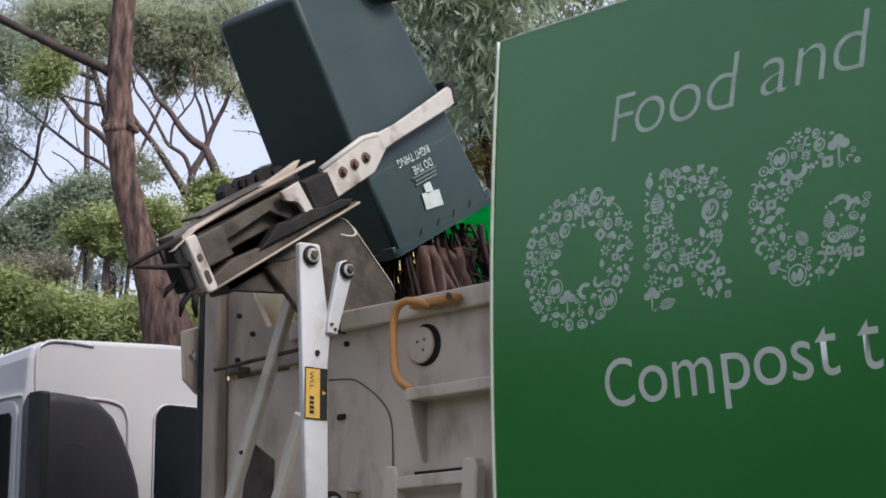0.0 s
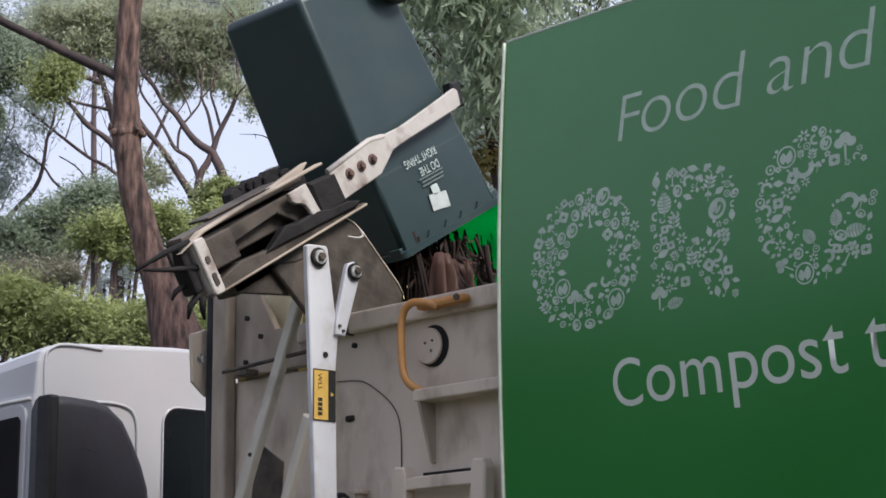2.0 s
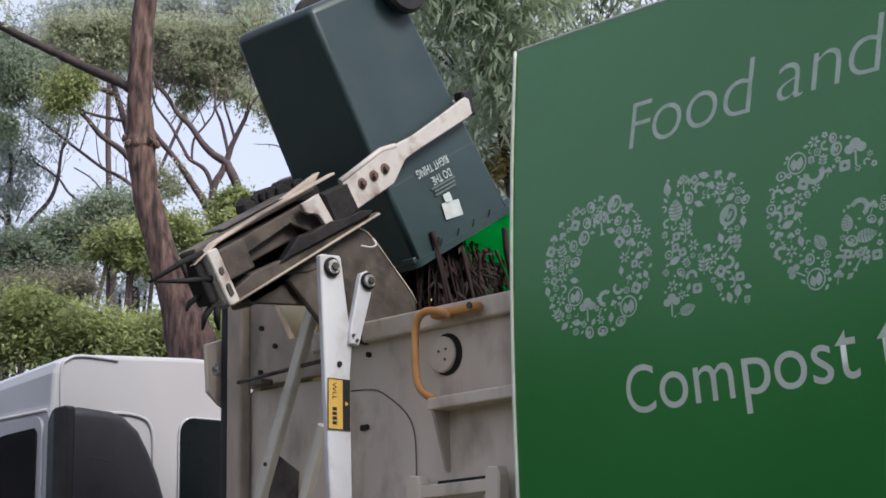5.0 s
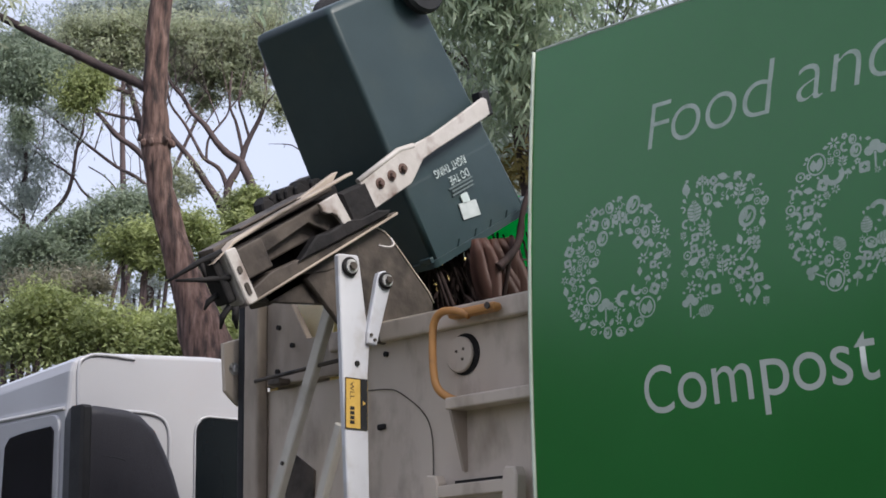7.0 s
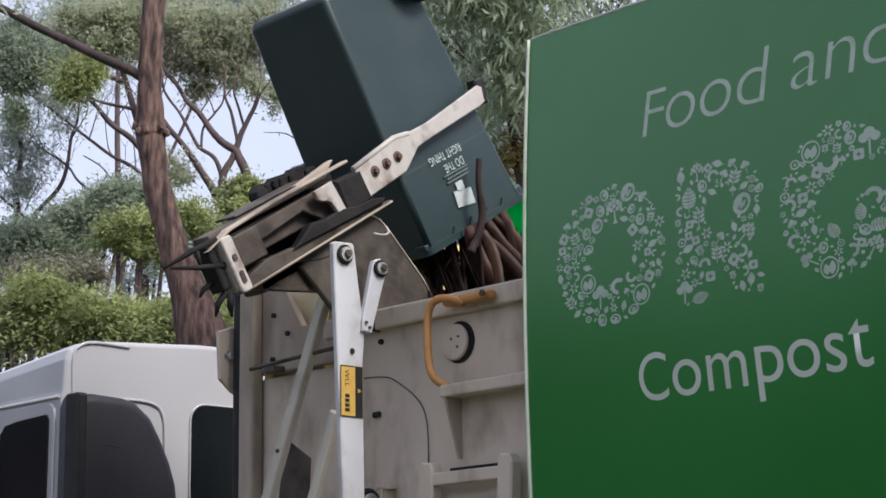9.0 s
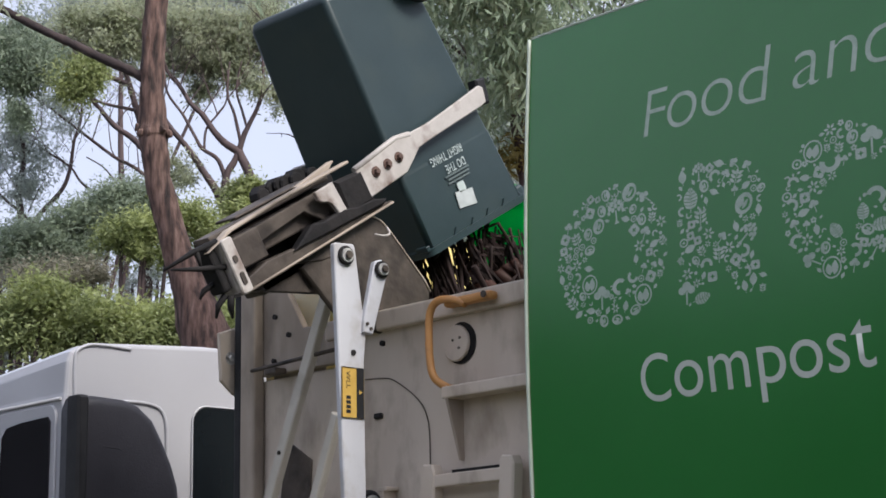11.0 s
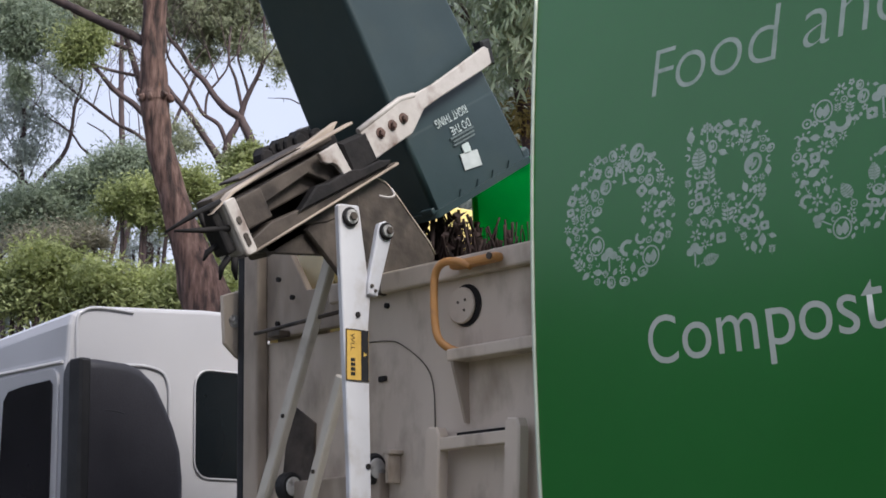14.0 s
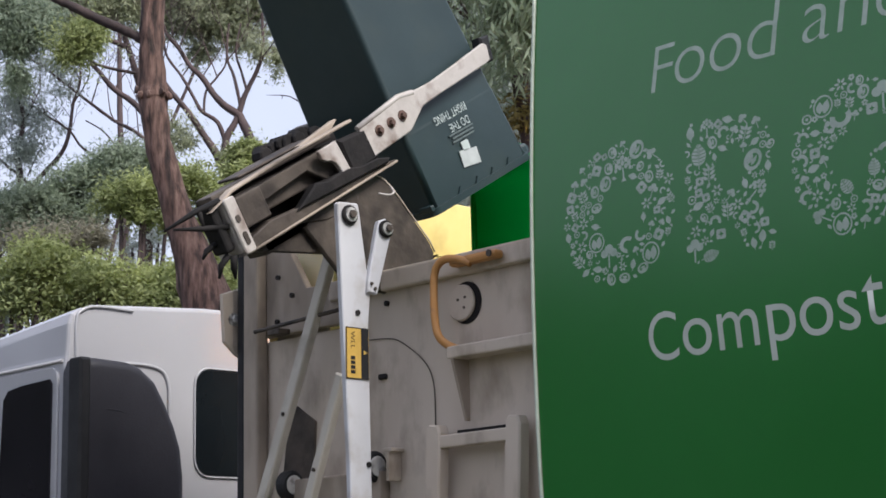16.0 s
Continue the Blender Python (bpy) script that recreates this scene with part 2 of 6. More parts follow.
def disc(bm, centre, axis, radius, depth, n=20, bevel=0.0):
    """A short round boss from centre along axis."""
    q = Vector(axis).to_track_quat("Z", "Y").to_matrix().to_4x4()
    prism(bm, [(radius * math.cos(k * math.tau / n), radius * math.sin(k * math.tau / n)) for k in range(n)],
          Matrix.Translation(centre) @ q, depth, bevel)


def smooth_path(pts, steps=6):
    """Catmull-Rom through pts."""
    pts = [Vector(p) for p in pts]
    out = []
    for i in range(len(pts) - 1):
        a, b, c, d = pts[max(i - 1, 0)], pts[i], pts[i + 1], pts[min(i + 2, len(pts) - 1)]
        for k in range(steps):
            t = k / steps
            out.append(0.5 * (2 * b + (c - a) * t + (2 * a - 5 * b + 4 * c - d) * t * t + (3 * b - a - 3 * c + d) * t ** 3))
    return out + [pts[-1]]


def mesh_of(name, bm, material):
    me = bpy.data.meshes.new(name)
    bm.to_mesh(me)
    bm.free()
    me.materials.append(material)
    return me


BASE = {}


def thing(name, at, label, category, group=""):
    """An Empty at a thing's base; its parts are built in world space."""
    ob = new(name)
    ob.location = at
    BASE[ob] = Matrix.Translation(Vector(at)).inverted()
    return tagged(ob, label, category, group)


def part(name, bm, material, parent, label=""):
    ob = new(name, mesh_of(name, bm, material))
    ob.parent = parent
    if parent in BASE:
        ob.matrix_parent_inverse = BASE[parent]
    return tagged(ob, label)


def parts_of(name, bm, material, parent, label=""):
    """Every loose piece of bm becomes a part of its own."""
    bm.verts.index_update()
    left, out = set(bm.verts), []
    while left:
        seed = min(left, key=lambda v: v.index)
        isle, todo = {seed}, [seed]
        while todo:
            for e in todo.pop().link_edges:
                for v in e.verts:
                    if v not in isle:
                        isle.add(v)
                        todo.append(v)
        left -= isle
        piece, twin = bmesh.new(), {}
        for v in sorted(isle, key=lambda q: q.index):
            twin[v] = piece.verts.new(v.co)
        for f in bm.faces:
            if f.verts[0] in isle:
                piece.faces.new([twin[v] for v in f.verts]).smooth = f.smooth
        out.append(part(name, piece, material, parent, label))
    bm.free()
    return out


def plane_xz(y):
    """Outline axes: along the truck and up; thickness inward from y."""
    return Matrix(((1, 0, 0, 0), (0, 0, 1, y), (0, 1, 0, 0), (0, 0, 0, 1)))


def plane_yz(x):
    """Outline axes: across the truck and up; thickness towards the rear from x."""
    return Matrix(((0, 0, 1, x), (1, 0, 0, 0), (0, 1, 0, 0), (0, 0, 0, 1)))


def rounded(x0, y0, x1, y1, r, n=5):
    out = []
    for cx, cy, a in ((x1 - r, y1 - r, 0), (x0 + r, y1 - r, 90), (x0 + r, y0 + r, 180), (x1 - r, y0 + r, 270)):
        out += [(cx + r * math.cos(radians(a + 90 * k / n)), cy + r * math.sin(radians(a + 90 * k / n))) for k in range(n + 1)]
    return out


# --- ground ---
def ground_and_road():
    def sheet(name, x0, y0, x1, y1, z, material, label, category):
        bm = bmesh.new()
        box(bm, (x0, y0, z - 0.3), (x1, y1, z))
        tagged(new(name, mesh_of(name, bm, material)), label, category, kind="structure")

    sheet("ground", -1500, -1500, 1500, 1500, -0.02, M_GRASS, "dry grassy ground under the trees", "ground")
    sheet("road", -200, 3.6, 200, 10.4, 0.0, M_ASPHALT, "grey asphalt street under the truck", "road")
    sheet("pavement", -200, -1.2, 200, 1.2, 0.12, M_CONCRETE, "pale concrete footpath beside the street", "pavement")
    for name, y in (("kerb", 3.44), ("kerb", 10.4)):
        bm = bmesh.new()
        box(bm, (-200, y, -0.2), (200, y + 0.16, 0.13), bevel=0.03)
        tagged(new(name, mesh_of(name, bm, M_CONCRETE)), "pale concrete kerb along the street", "kerb", kind="structure")


ground_and_road()

# --- truck ---
TRUCK = thing("garbage_truck", (-4.5, 5.45, 0.0), "cream and green organics collection truck with a white cab", "truck")
SIDE = 4.261


def bulge(z):
    """The body's side wall bows outward between roof and floor."""
    return SIDE - 0.05 * max(0.0, 1 - ((z - 2.5) / 1.1) ** 2)


def truck_body():
    bm = bmesh.new()
    x0, x1, n = -4.142, 1.6, 80
    prof = [(bulge(1.1 + 2.5 * k / n), 1.1 + 2.5 * k / n) for k in range(n + 1)]
    prof += [(SIDE + 0.012, 3.606), (6.5, 3.612), (6.62, 3.58), (6.65, 2.4), (6.6, 1.1)]
    prism(bm, prof, plane_yz(x0), x1 - x0, 0.0)
    body = part("green_body", bm, M_GREEN, TRUCK, "glossy green panel side printed with pale lettering")
    bm = bmesh.new()
    e = [(x0 - 0.006, y - 0.004, z) for y, z in prof[:n + 1]]
    tube(bm, e, 0.006, 6)
    part("edge_trim", bm, M_EDGE, body, "thin pale edge strip")
    bm = bmesh.new()
    tube(bm, [(x0, SIDE + 0.003, 3.604), (x1, SIDE + 0.003, 3.604)], 0.005, 6)
    part("edge_trim", bm, M_EDGE, body, "thin pale edge strip")
    bm = bmesh.new()
    box(bm, (x0 - 0.05, 4.40, 1.1), (x0 - 0.008, 6.5, 3.3))
    part("front_bulkhead", bm, M_GREEN, body)
    return body


BODY = truck_body()


def wrapped(x, z, lift=0.00025):
    """A point of the printed artwork on the bowed wall."""
    return (x, bulge(z) - lift, z)


def text_mesh(body, shear=0.0, offset=0.0):
    cu = bpy.data.curves.new("lettering", "FONT")
    cu.body, cu.shear, cu.offset, cu.resolution_u = body, shear, offset, 5
    ob = new("lettering", cu)
    me = bpy.data.meshes.new_from_object(ob.evaluated_get(bpy.context.evaluated_depsgraph_get()))
    bpy.data.objects.remove(ob)
    return me


def spread_text(body, x0, x1, base, cap, shear=0.0, offset=0.0):
    """The words as a flat bmesh between x0 and x1 with the given capital height."""
    me = text_mesh(body, shear, offset)
    bm = bmesh.new()
    bm.from_mesh(me)
    bpy.data.meshes.remove(me)
    lo, hi = min(v.co.x for v in bm.verts), max(v.co.x for v in bm.verts)
    for v in bm.verts:
        v.co = (x0 + (v.co.x - lo) / (hi - lo) * (x1 - x0), base + v.co.y / 0.729 * cap, 0)
    return bm


def printed_letter(char, x0, x1, z0, z1, shear, offset, material):
    """One letter of the body print, filling the given stretch of the wall."""
    me = text_mesh(char, shear, offset)
    bm = bmesh.new()
    bm.from_mesh(me)
    bpy.data.meshes.remove(me)
    lo = [min(v.co[i] for v in bm.verts) for i in (0, 1)]
    hi = [max(v.co[i] for v in bm.verts) for i in (0, 1)]
    bmesh.ops.triangulate(bm, faces=bm.faces[:])
    for v in bm.verts:
        v.co = wrapped(x0 + (v.co.x - lo[0]) / (hi[0] - lo[0]) * (x1 - x0), z0 + (v.co.y - lo[1]) / (hi[1] - lo[1]) * (z1 - z0))
    part("letter", bm, material, BODY, "pale printed letter")


def body_lettering():
    for char, x0, x1, z0, z1 in (("F", -3.641, -3.545, 3.148, 3.292), ("o", -3.546, -3.431, 3.150, 3.261), ("o", -3.411, -3.293, 3.155, 3.267),
                                 ("d", -3.270, -3.150, 3.160, 3.326), ("a", -3.075, -2.981, 3.166, 3.274), ("n", -2.956, -2.850, 3.172, 3.282),
                                 ("d", -2.825, -2.704, 3.177, 3.343)):
        printed_letter(char, x0, x1, z0, z1, 0.13, -0.014, M_LETTER)
    for char, x0, x1, z0, z1 in (("C", -3.676, -3.560, 2.323, 2.470), ("o", -3.545, -3.437, 2.325, 2.434), ("m", -3.417, -3.265, 2.329, 2.436),
                                 ("p", -3.240, -3.139, 2.279, 2.437), ("o", -3.125, -3.014, 2.330, 2.439), ("s", -2.998, -2.926, 2.332, 2.441),
                                 ("t", -2.918, -2.840, 2.335, 2.472), ("t", -2.782, -2.705, 2.337, 2.474)):
        printed_letter(char, x0, x1, z0, z1, -0.08, -0.002, M_LETTER_BRIGHT)


body_lettering()


def in_o(x, z):
    return ((x + 3.780) / 0.228) ** 2 + ((z - 2.797) / 0.225) ** 2 < 1 < ((x + 3.768) / 0.092) ** 2 + ((z - 2.794) / 0.097) ** 2


def in_r(x, z):
    stem = -3.512 < x < -3.390 and 2.592 < z < 3.020
    bowl = ((x + 3.355) / 0.170) ** 2 + ((z - 2.895) / 0.128) ** 2 < 1 < ((x + 3.345) / 0.062) ** 2 + ((z - 2.860) / 0.066) ** 2 and x > -3.44
    leg = 2.595 < z < 2.80 and abs(x - (-3.235 - 0.62 * (z - 2.62))) < 0.062
    return stem or bowl or leg


def in_g(x, z):
    ring = ((x + 2.925) / 0.202) ** 2 + ((z - 2.815) / 0.226) ** 2 < 1 < ((x + 2.893) / 0.094) ** 2 + ((z - 2.792) / 0.100) ** 2
    gap = x > -2.93 and 2.820 < z < 2.905
    return (ring and not gap) or (-2.880 < x < -2.745 and 2.64 < z < 2.815)


PRINT_O = [("bean", -3.702, 2.984, 0.030, -25), ("bean", -3.688, 2.928, 0.016, -20), ("bean", -3.831, 2.898, 0.025, -10), ("seeds", -3.872, 2.718, 0.032, 0), ("seeds", -3.654, 2.654, 0.034, 0),
           ("square", -3.981, 2.842, 0.016, 10), ("square", -3.625, 2.781, 0.014, 0), ("bloom", -3.640, 2.957, 0.024, 50), ("bloom", -3.822, 2.674, 0.037, 0), ("tree", -3.758, 2.933, 0.040, 5),
           ("crescent", -3.747, 2.693, 0.026, 30), ("bloom", -3.640, 2.845, 0.023, -20), ("sprig", -3.925, 2.870, 0.025, 20), ("leaf", -3.679, 2.768, 0.017, 0), ("leaf", -3.581, 2.741, 0.017, 20),
           ("leaf", -3.868, 2.634, 0.021, 80), ("sprig", -3.944, 2.667, 0.027, 40), ("leaf", -3.607, 2.804, 0.021, -60), ("leaf", -3.990, 2.750, 0.020, 10), ("square", -3.834, 2.985, 0.012, 20)]
PRINT_R = [("vein", -3.459, 2.919, 0.037, 0), ("bean", -3.261, 2.865, 0.033, -25), ("vein", -3.423, 2.610, 0.028, -75), ("bloom", -3.484, 2.637, 0.035, 0), ("square", -3.227, 2.677, 0.016, 0),
           ("tree", -3.253, 2.772, 0.036, -45), ("leaf", -3.468, 2.763, 0.024, -65), ("sprig", -3.423, 2.852, 0.029, 0), ("sprig", -3.358, 2.730, 0.027, 0), ("sprig", -3.286, 2.948, 0.028, -15),
           ("leaf", -3.237, 2.635, 0.023, -5), ("leaf", -3.489, 2.986, 0.026, 5), ("tree", -3.426, 2.992, 0.029, 0), ("leaf", -3.369, 2.920, 0.019, 60), ("square", -3.385, 2.667, 0.018, 0),
           ("square", -3.458, 2.836, 0.015, 0), ("ring", -3.489, 2.785, 0.014, 0), ("leaf", -3.208, 2.837, 0.020, 0), ("leaf", -3.268, 2.620, 0.020, 10), ("leaf", -3.347, 3.003, 0.022, 70)]
PRINT_G = [("seeds", -3.012, 2.969, 0.033, -10), ("seeds", -2.965, 2.626, 0.032, 0), ("bean", -2.983, 2.685, 0.018, 0), ("bloom", -2.815, 2.967, 0.040, 0), ("bean", -2.878, 2.983, 0.021, -10),
           ("square", -2.852, 2.929, 0.019, 0), ("square", -2.763, 2.661, 0.017, 0), ("square", -3.045, 2.840, 0.018, 0), ("crescent", -3.083, 2.890, 0.018, -20), ("ring", -3.107, 2.853, 0.015, 0),
           ("ring", -3.068, 2.942, 0.015, 0), ("vein", -2.854, 2.767, 0.027, 0), ("vein", -2.791, 2.720, 0.031, -85), ("crescent", -2.811, 2.801, 0.028, -80), ("leaf", -3.054, 2.797, 0.023, -70),
           ("bloom", -3.034, 2.657, 0.029, 60), ("vein", -2.947, 2.730, 0.027, 30), ("crescent", -2.955, 2.927, 0.031, 150), ("crescent", -3.078, 2.719, 0.021, 20), ("tree", -2.817, 2.658, 0.035, -30)]


def motif(faces, kind, cx, cz, r, turn, wide=1.0):
    """One little botanical print motif as flat polygons round (cx, cz)."""
    def put(pts):
        c, s = math.cos(turn), math.sin(turn)
        faces.append([(cx + wide * r * (c * x - s * y), cz + r * (s * x + c * y)) for x, y in pts])

    def leaf(x0, y0, x1, y1, w):
        dx, dy = x1 - x0, y1 - y0
        put([(x0, y0)] + [(x0 + dx * t - dy * w * k, y0 + dy * t + dx * w * k) for t, k in ((0.25, .8), (0.5, 1), (0.78, .6))]
            + [(x1, y1)] + [(x0 + dx * t + dy * w * k, y0 + dy * t - dx * w * k) for t, k in ((0.78, .6), (0.5, 1), (0.25, .8))])

    def blob(x, y, q, n=10, sy=1.0):
        put([(x + q * math.cos(k * math.tau / n), y + sy * q * math.sin(k * math.tau / n)) for k in range(n)])

    def ring(q0, q1, n=16, a0=0.0, a1=math.tau, sx=1.0, dx=0.0):
        for k in range(n):
            a, b = a0 + (a1 - a0) * k / n, a0 + (a1 - a0) * (k + 1) / n
            put([(sx * q1 * math.cos(a), q1 * math.sin(a)), (sx * q1 * math.cos(b), q1 * math.sin(b)),
                 (sx * q0 * math.cos(b) + dx, q0 * math.sin(b)), (sx * q0 * math.cos(a) + dx, q0 * math.sin(a))])

    if kind == "leaf":
        leaf(0.0, -0.75, 0.0, 0.95, 0.30)
        put([(-0.05, -1.0), (0.05, -1.0), (0.05, -0.6), (-0.05, -0.6)])
    elif kind == "vein":  # a broad leaf whose ribs are left blank
        put([(-0.04, -1.25), (0.04, -1.25), (0.03, 0.8), (-0.03, 0.8)])
        edge = lambda y: 0.62 * math.sqrt(max(0.0, 1 - ((y + 0.1) / 0.92) ** 2)) * (1 if y < 0.2 else 1 - 0.45 * (y - 0.2) / 0.7)
        for side in (-1, 1):
            for k in range(6):
                y0, y1 = -0.92 + 0.29 * k, -0.92 + 0.29 * k + 0.24
                put([(side * 0.06, y0), (side * max(0.07, edge(y0 + 0.12)), y0 + 0.12), (side * max(0.07, edge(y1 + 0.12)), y1 + 0.12), (side * 0.06, y1)])
    elif kind == "flower":
        for k in range(5):
            a = k * math.tau / 5
            blob(0.55 * math.cos(a), 0.55 * math.sin(a), 0.36, 8)
    elif kind == "ring":
        ring(0.66, 1.0)
        blob(0.0, 0.0, 0.3, 8)
    elif kind == "seeds":
        ring(0.84, 1.0, sx=0.86)
        leaf(-0.2, -0.66, -0.34, 0.40, 0.30)
        leaf(0.2, -0.66, 0.30, 0.62, 0.26)
    elif kind == "bean":
        ring(0.62, 1.0, 18, sx=0.80, dx=0.06)
        leaf(0.05, -0.55, 0.22, 0.5, 0.16)
        leaf(-0.25, -0.5, -0.22, 0.55, 0.2)
    elif kind == "square":
        for k in range(4):
            a = k * math.tau / 4 + 0.785
            blob(0.62 * math.cos(a), 0.62 * math.sin(a), 0.42, 8)
        ring(0.42, 0.86, 12)
    elif kind == "bloom":  # a three-lobed flower on a stalk
        put([(-0.07, -1.15), (0.07, -1.15), (0.08, 0.0), (-0.08, 0.0)])
        for x, y, q in ((0, 0.45, 0.42), (-0.42, 0.12, 0.36), (0.42, 0.12, 0.36)):
            blob(x, y, q, 10)
    elif kind == "daisy":
        for k in range(6):
            a = k * math.tau / 6
            leaf(0.2 * math.cos(a), 0.2 * math.sin(a), math.cos(a), math.sin(a), 0.25)
    elif kind == "sprig":
        put([(-0.05, -1), (0.05, -1), (0.04, 0.5), (-0.04, 0.5)])
        leaf(0, 0.3, 0, 1.0, 0.24)
        for y in (-0.55, -0.08, 0.35):
            leaf(0.1, y, 0.7, y + 0.42, 0.24)
            leaf(-0.1, y, -0.7, y + 0.42, 0.24)
    elif kind == "tree":
        put([(-0.22, -1), (0.22, -1), (0.07, -0.7), (0.06, 0.1), (-0.06, 0.1), (-0.07, -0.7)])
        for x, y, q in ((0, 0.85, 0.17), (-0.3, 0.68, 0.17), (0.32, 0.66, 0.17), (-0.52, 0.36, 0.18), (0.54, 0.32, 0.18), (0.0, 0.45, 0.17), (-0.26, 0.18, 0.16), (0.28, 0.15, 0.16), (-0.62, 0.0, 0.14), (0.62, -0.04, 0.14)):
            blob(x, y, q, 7, 1.35)
    elif kind == "crescent":
        ring(0.5, 1.0, 10, 0.3, 4.2)
    else:
        blob(0, 0, 0.8, 8)


def leaf_letters():
    rng = random.Random(5)
    for inside, fixed, x0, x1, z0, z1 in ((in_o, PRINT_O, -4.01, -3.55, 2.57, 3.03), (in_r, PRINT_R, -3.515, -3.18, 2.59, 3.03), (in_g, PRINT_G, -3.13, -2.72, 2.585, 3.05)):
        faces, placed = [], []
        for kind, x, z, r, turn in fixed:
            motif(faces, kind, x, z, r, radians(turn), 1.18)
            placed.append((x, z, r * (0.95 if kind in ("seeds", "bean", "vein", "square", "ring") else 0.8)))
        for r, tries in ((0.019, 260), (0.0145, 500), (0.0105, 900), (0.007, 700)):
            for _ in range(tries):
                x, z = rng.uniform(x0, x1), rng.uniform(z0, z1)
                ok = inside(x, z) and all(inside(x + 0.6 * r * math.cos(a), z + 0.6 * r * math.sin(a)) for a in (0, 1.6, 3.1, 4.7))
                if ok and all((x - a) ** 2 + (z - b) ** 2 > (0.98 * (r + q)) ** 2 for a, b, q in placed):
                    placed.append((x, z, r))
                    kind = (rng.choice(("leaf", "daisy", "crescent", "square", "sprig", "bean", "bloom")) if r > 0.012 else
                            rng.choice(("leaf", "daisy", "crescent", "flower", "leaf", "ring")) if r > 0.008 else rng.choice(("leaf", "dot", "leaf", "crescent")))
                    motif(faces, kind, x, z, r * 1.05, rng.uniform(-0.7, 0.7) if kind in ("bloom", "sprig") else rng.uniform(0, 6.28), 1.12)
        vs, fs = [], []
        for f in faces:
            fs.append(list(range(len(vs), len(vs) + len(f))))
            vs += [wrapped(x, z) for x, z in f]
        me = bpy.data.meshes.new("leaf_letter")
        me.from_pydata(vs, [], fs)
        me.materials.append(M_LETTER)
        ob = new("leaf_letter", me)
        ob.parent = BODY
        ob.matrix_parent_inverse = BASE.get(BODY, Matrix())
        tagged(ob, "large letter printed as clustered pale leaves and flowers")


leaf_letters()


def cab():
    xr, xf, yl, yr = -7.03, -9.0, 4.262, 6.55
    bm = bmesh.new()
    # cross-section of the shell, with leaning upper sides and a crowned roof
    prof = [(yl, 0.9), (yl, 2.70), (yl + 0.006, 2.74), (yl + 0.014, 2.88), (yl + 0.03, 2.925), (yl + 0.07, 2.952), (yl + 0.17, 2.976), (yl + 0.36, 2.99),
            (5.0, 3.015), (5.4, 3.022), (yr - 0.17, 2.972), (yr - 0.07, 2.952), (yr - 0.02, 2.89), (yr, 2.70), (yr, 0.9)]
    vs = prism(bm, prof, plane_yz(xf), xr - xf)
    for v in bm.verts:  # the roof falls away towards the windscreen
        if v.co.x < xf + 0.01 and v.co.z > 2.75:
            v.co.z = 2.75 + (v.co.z - 2.75) * 0.2
    rear = [e for e in bm.edges if all(abs(v.co.x - xr) < 1e-4 and v.co.z > 0.95 for v in e.verts)]
    bmesh.ops.bevel(bm, geom=rear, offset=0.022, segments=3, profile=0.5, affect="EDGES")
    shell = part("cab_shell", bm, M_CAB, TRUCK, "white painted cab with a rounded roof")
    bm = bmesh.new()
    prism(bm, rounded(4.945, 2.245, 5.77, 2.728, 0.075), plane_yz(xr - 0.01), 0.014)
    pane = part("rear_window", bm, M_GLASS_REAR, shell, "dark tinted rear window")
    bm = bmesh.new()
    o = rounded(4.938, 2.238, 5.777, 2.735, 0.08)
    tube(bm, [(xr + 0.004, y, z) for y, z in o + o[:1]], 0.005, 6, cap=False)
    part("window_seal", bm, M_CAB, shell)
    bm = bmesh.new()  # pressed swages in the rear wall and roof gutter
    tube(bm, smooth_path([(xr + 0.002, 4.32, 2.60), (xr + 0.003, 4.31, 2.88), (xr + 0.003, 4.345, 2.945), (xr + 0.003, 4.43, 2.965), (xr + 0.003, 4.60, 2.962)]), 0.008, 6)
    tube(bm, smooth_path([(xr + 0.002, 4.50, 2.72), (xr + 0.003, 4.70, 2.722), (xr + 0.003, 4.785, 2.67), (xr + 0.003, 4.80, 2.50), (xr + 0.003, 4.80, 2.2)]), 0.009, 6)
    parts_of("swage", bm, M_CAB, shell)
    bm = bmesh.new()  # drip rail on the side
    tube(bm, [(xf, yl - 0.004, 2.715), (xr - 0.02, yl - 0.004, 2.715)], 0.008, 6)
    part("drip_rail", bm, M_CAB, shell)
    # door with its window
    bm = bmesh.new()
    prism(bm, rounded(-8.25, 1.0, -7.075, 2.695, 0.06), plane_xz(yl - 0.012), 0.016, 0.004)
    door = part("door", bm, M_CAB, shell, "white cab door with a dark window")
    bm = bmesh.new()
    prism(bm, [(-7.118, 1.95), (-7.112, 2.62), (-7.132, 2.642), (-7.36, 2.636), (-7.48, 2.624), (-7.52, 2.585), (-7.56, 1.95)], plane_xz(yl - 0.02), 0.012)
    part("door_window", bm, M_GLASS, door, "dark tinted door window")
    bm = bmesh.new()
    prism(bm, rounded(-8.9, 1.95, -7.64, 2.63, 0.05), plane_xz(yl - 0.016), 0.012)
    part("side_window", bm, M_GLASS, shell)
    # air intake cowl on the rear corner
    bm = bmesh.new()
    o = [(4.245, 1.2), (4.25, 2.66), (4.27, 2.712), (4.35, 2.722), (4.50, 2.715), (4.57, 2.695), (4.65, 2.635), (4.705, 2.545), (4.755, 2.445), (4.79, 2.345), (4.805, 2.22), (4.81, 1.2)]
    vs = prism(bm, o, plane_yz(xr + 0.003), 0.13)
    es = [e for e in bm.edges if all(abs(v.co.x - xr - 0.133) < 1e-4 for v in e.verts)]
    bmesh.ops.bevel(bm, geom=es, offset=0.045, segments=4, profile=0.5, affect="EDGES")
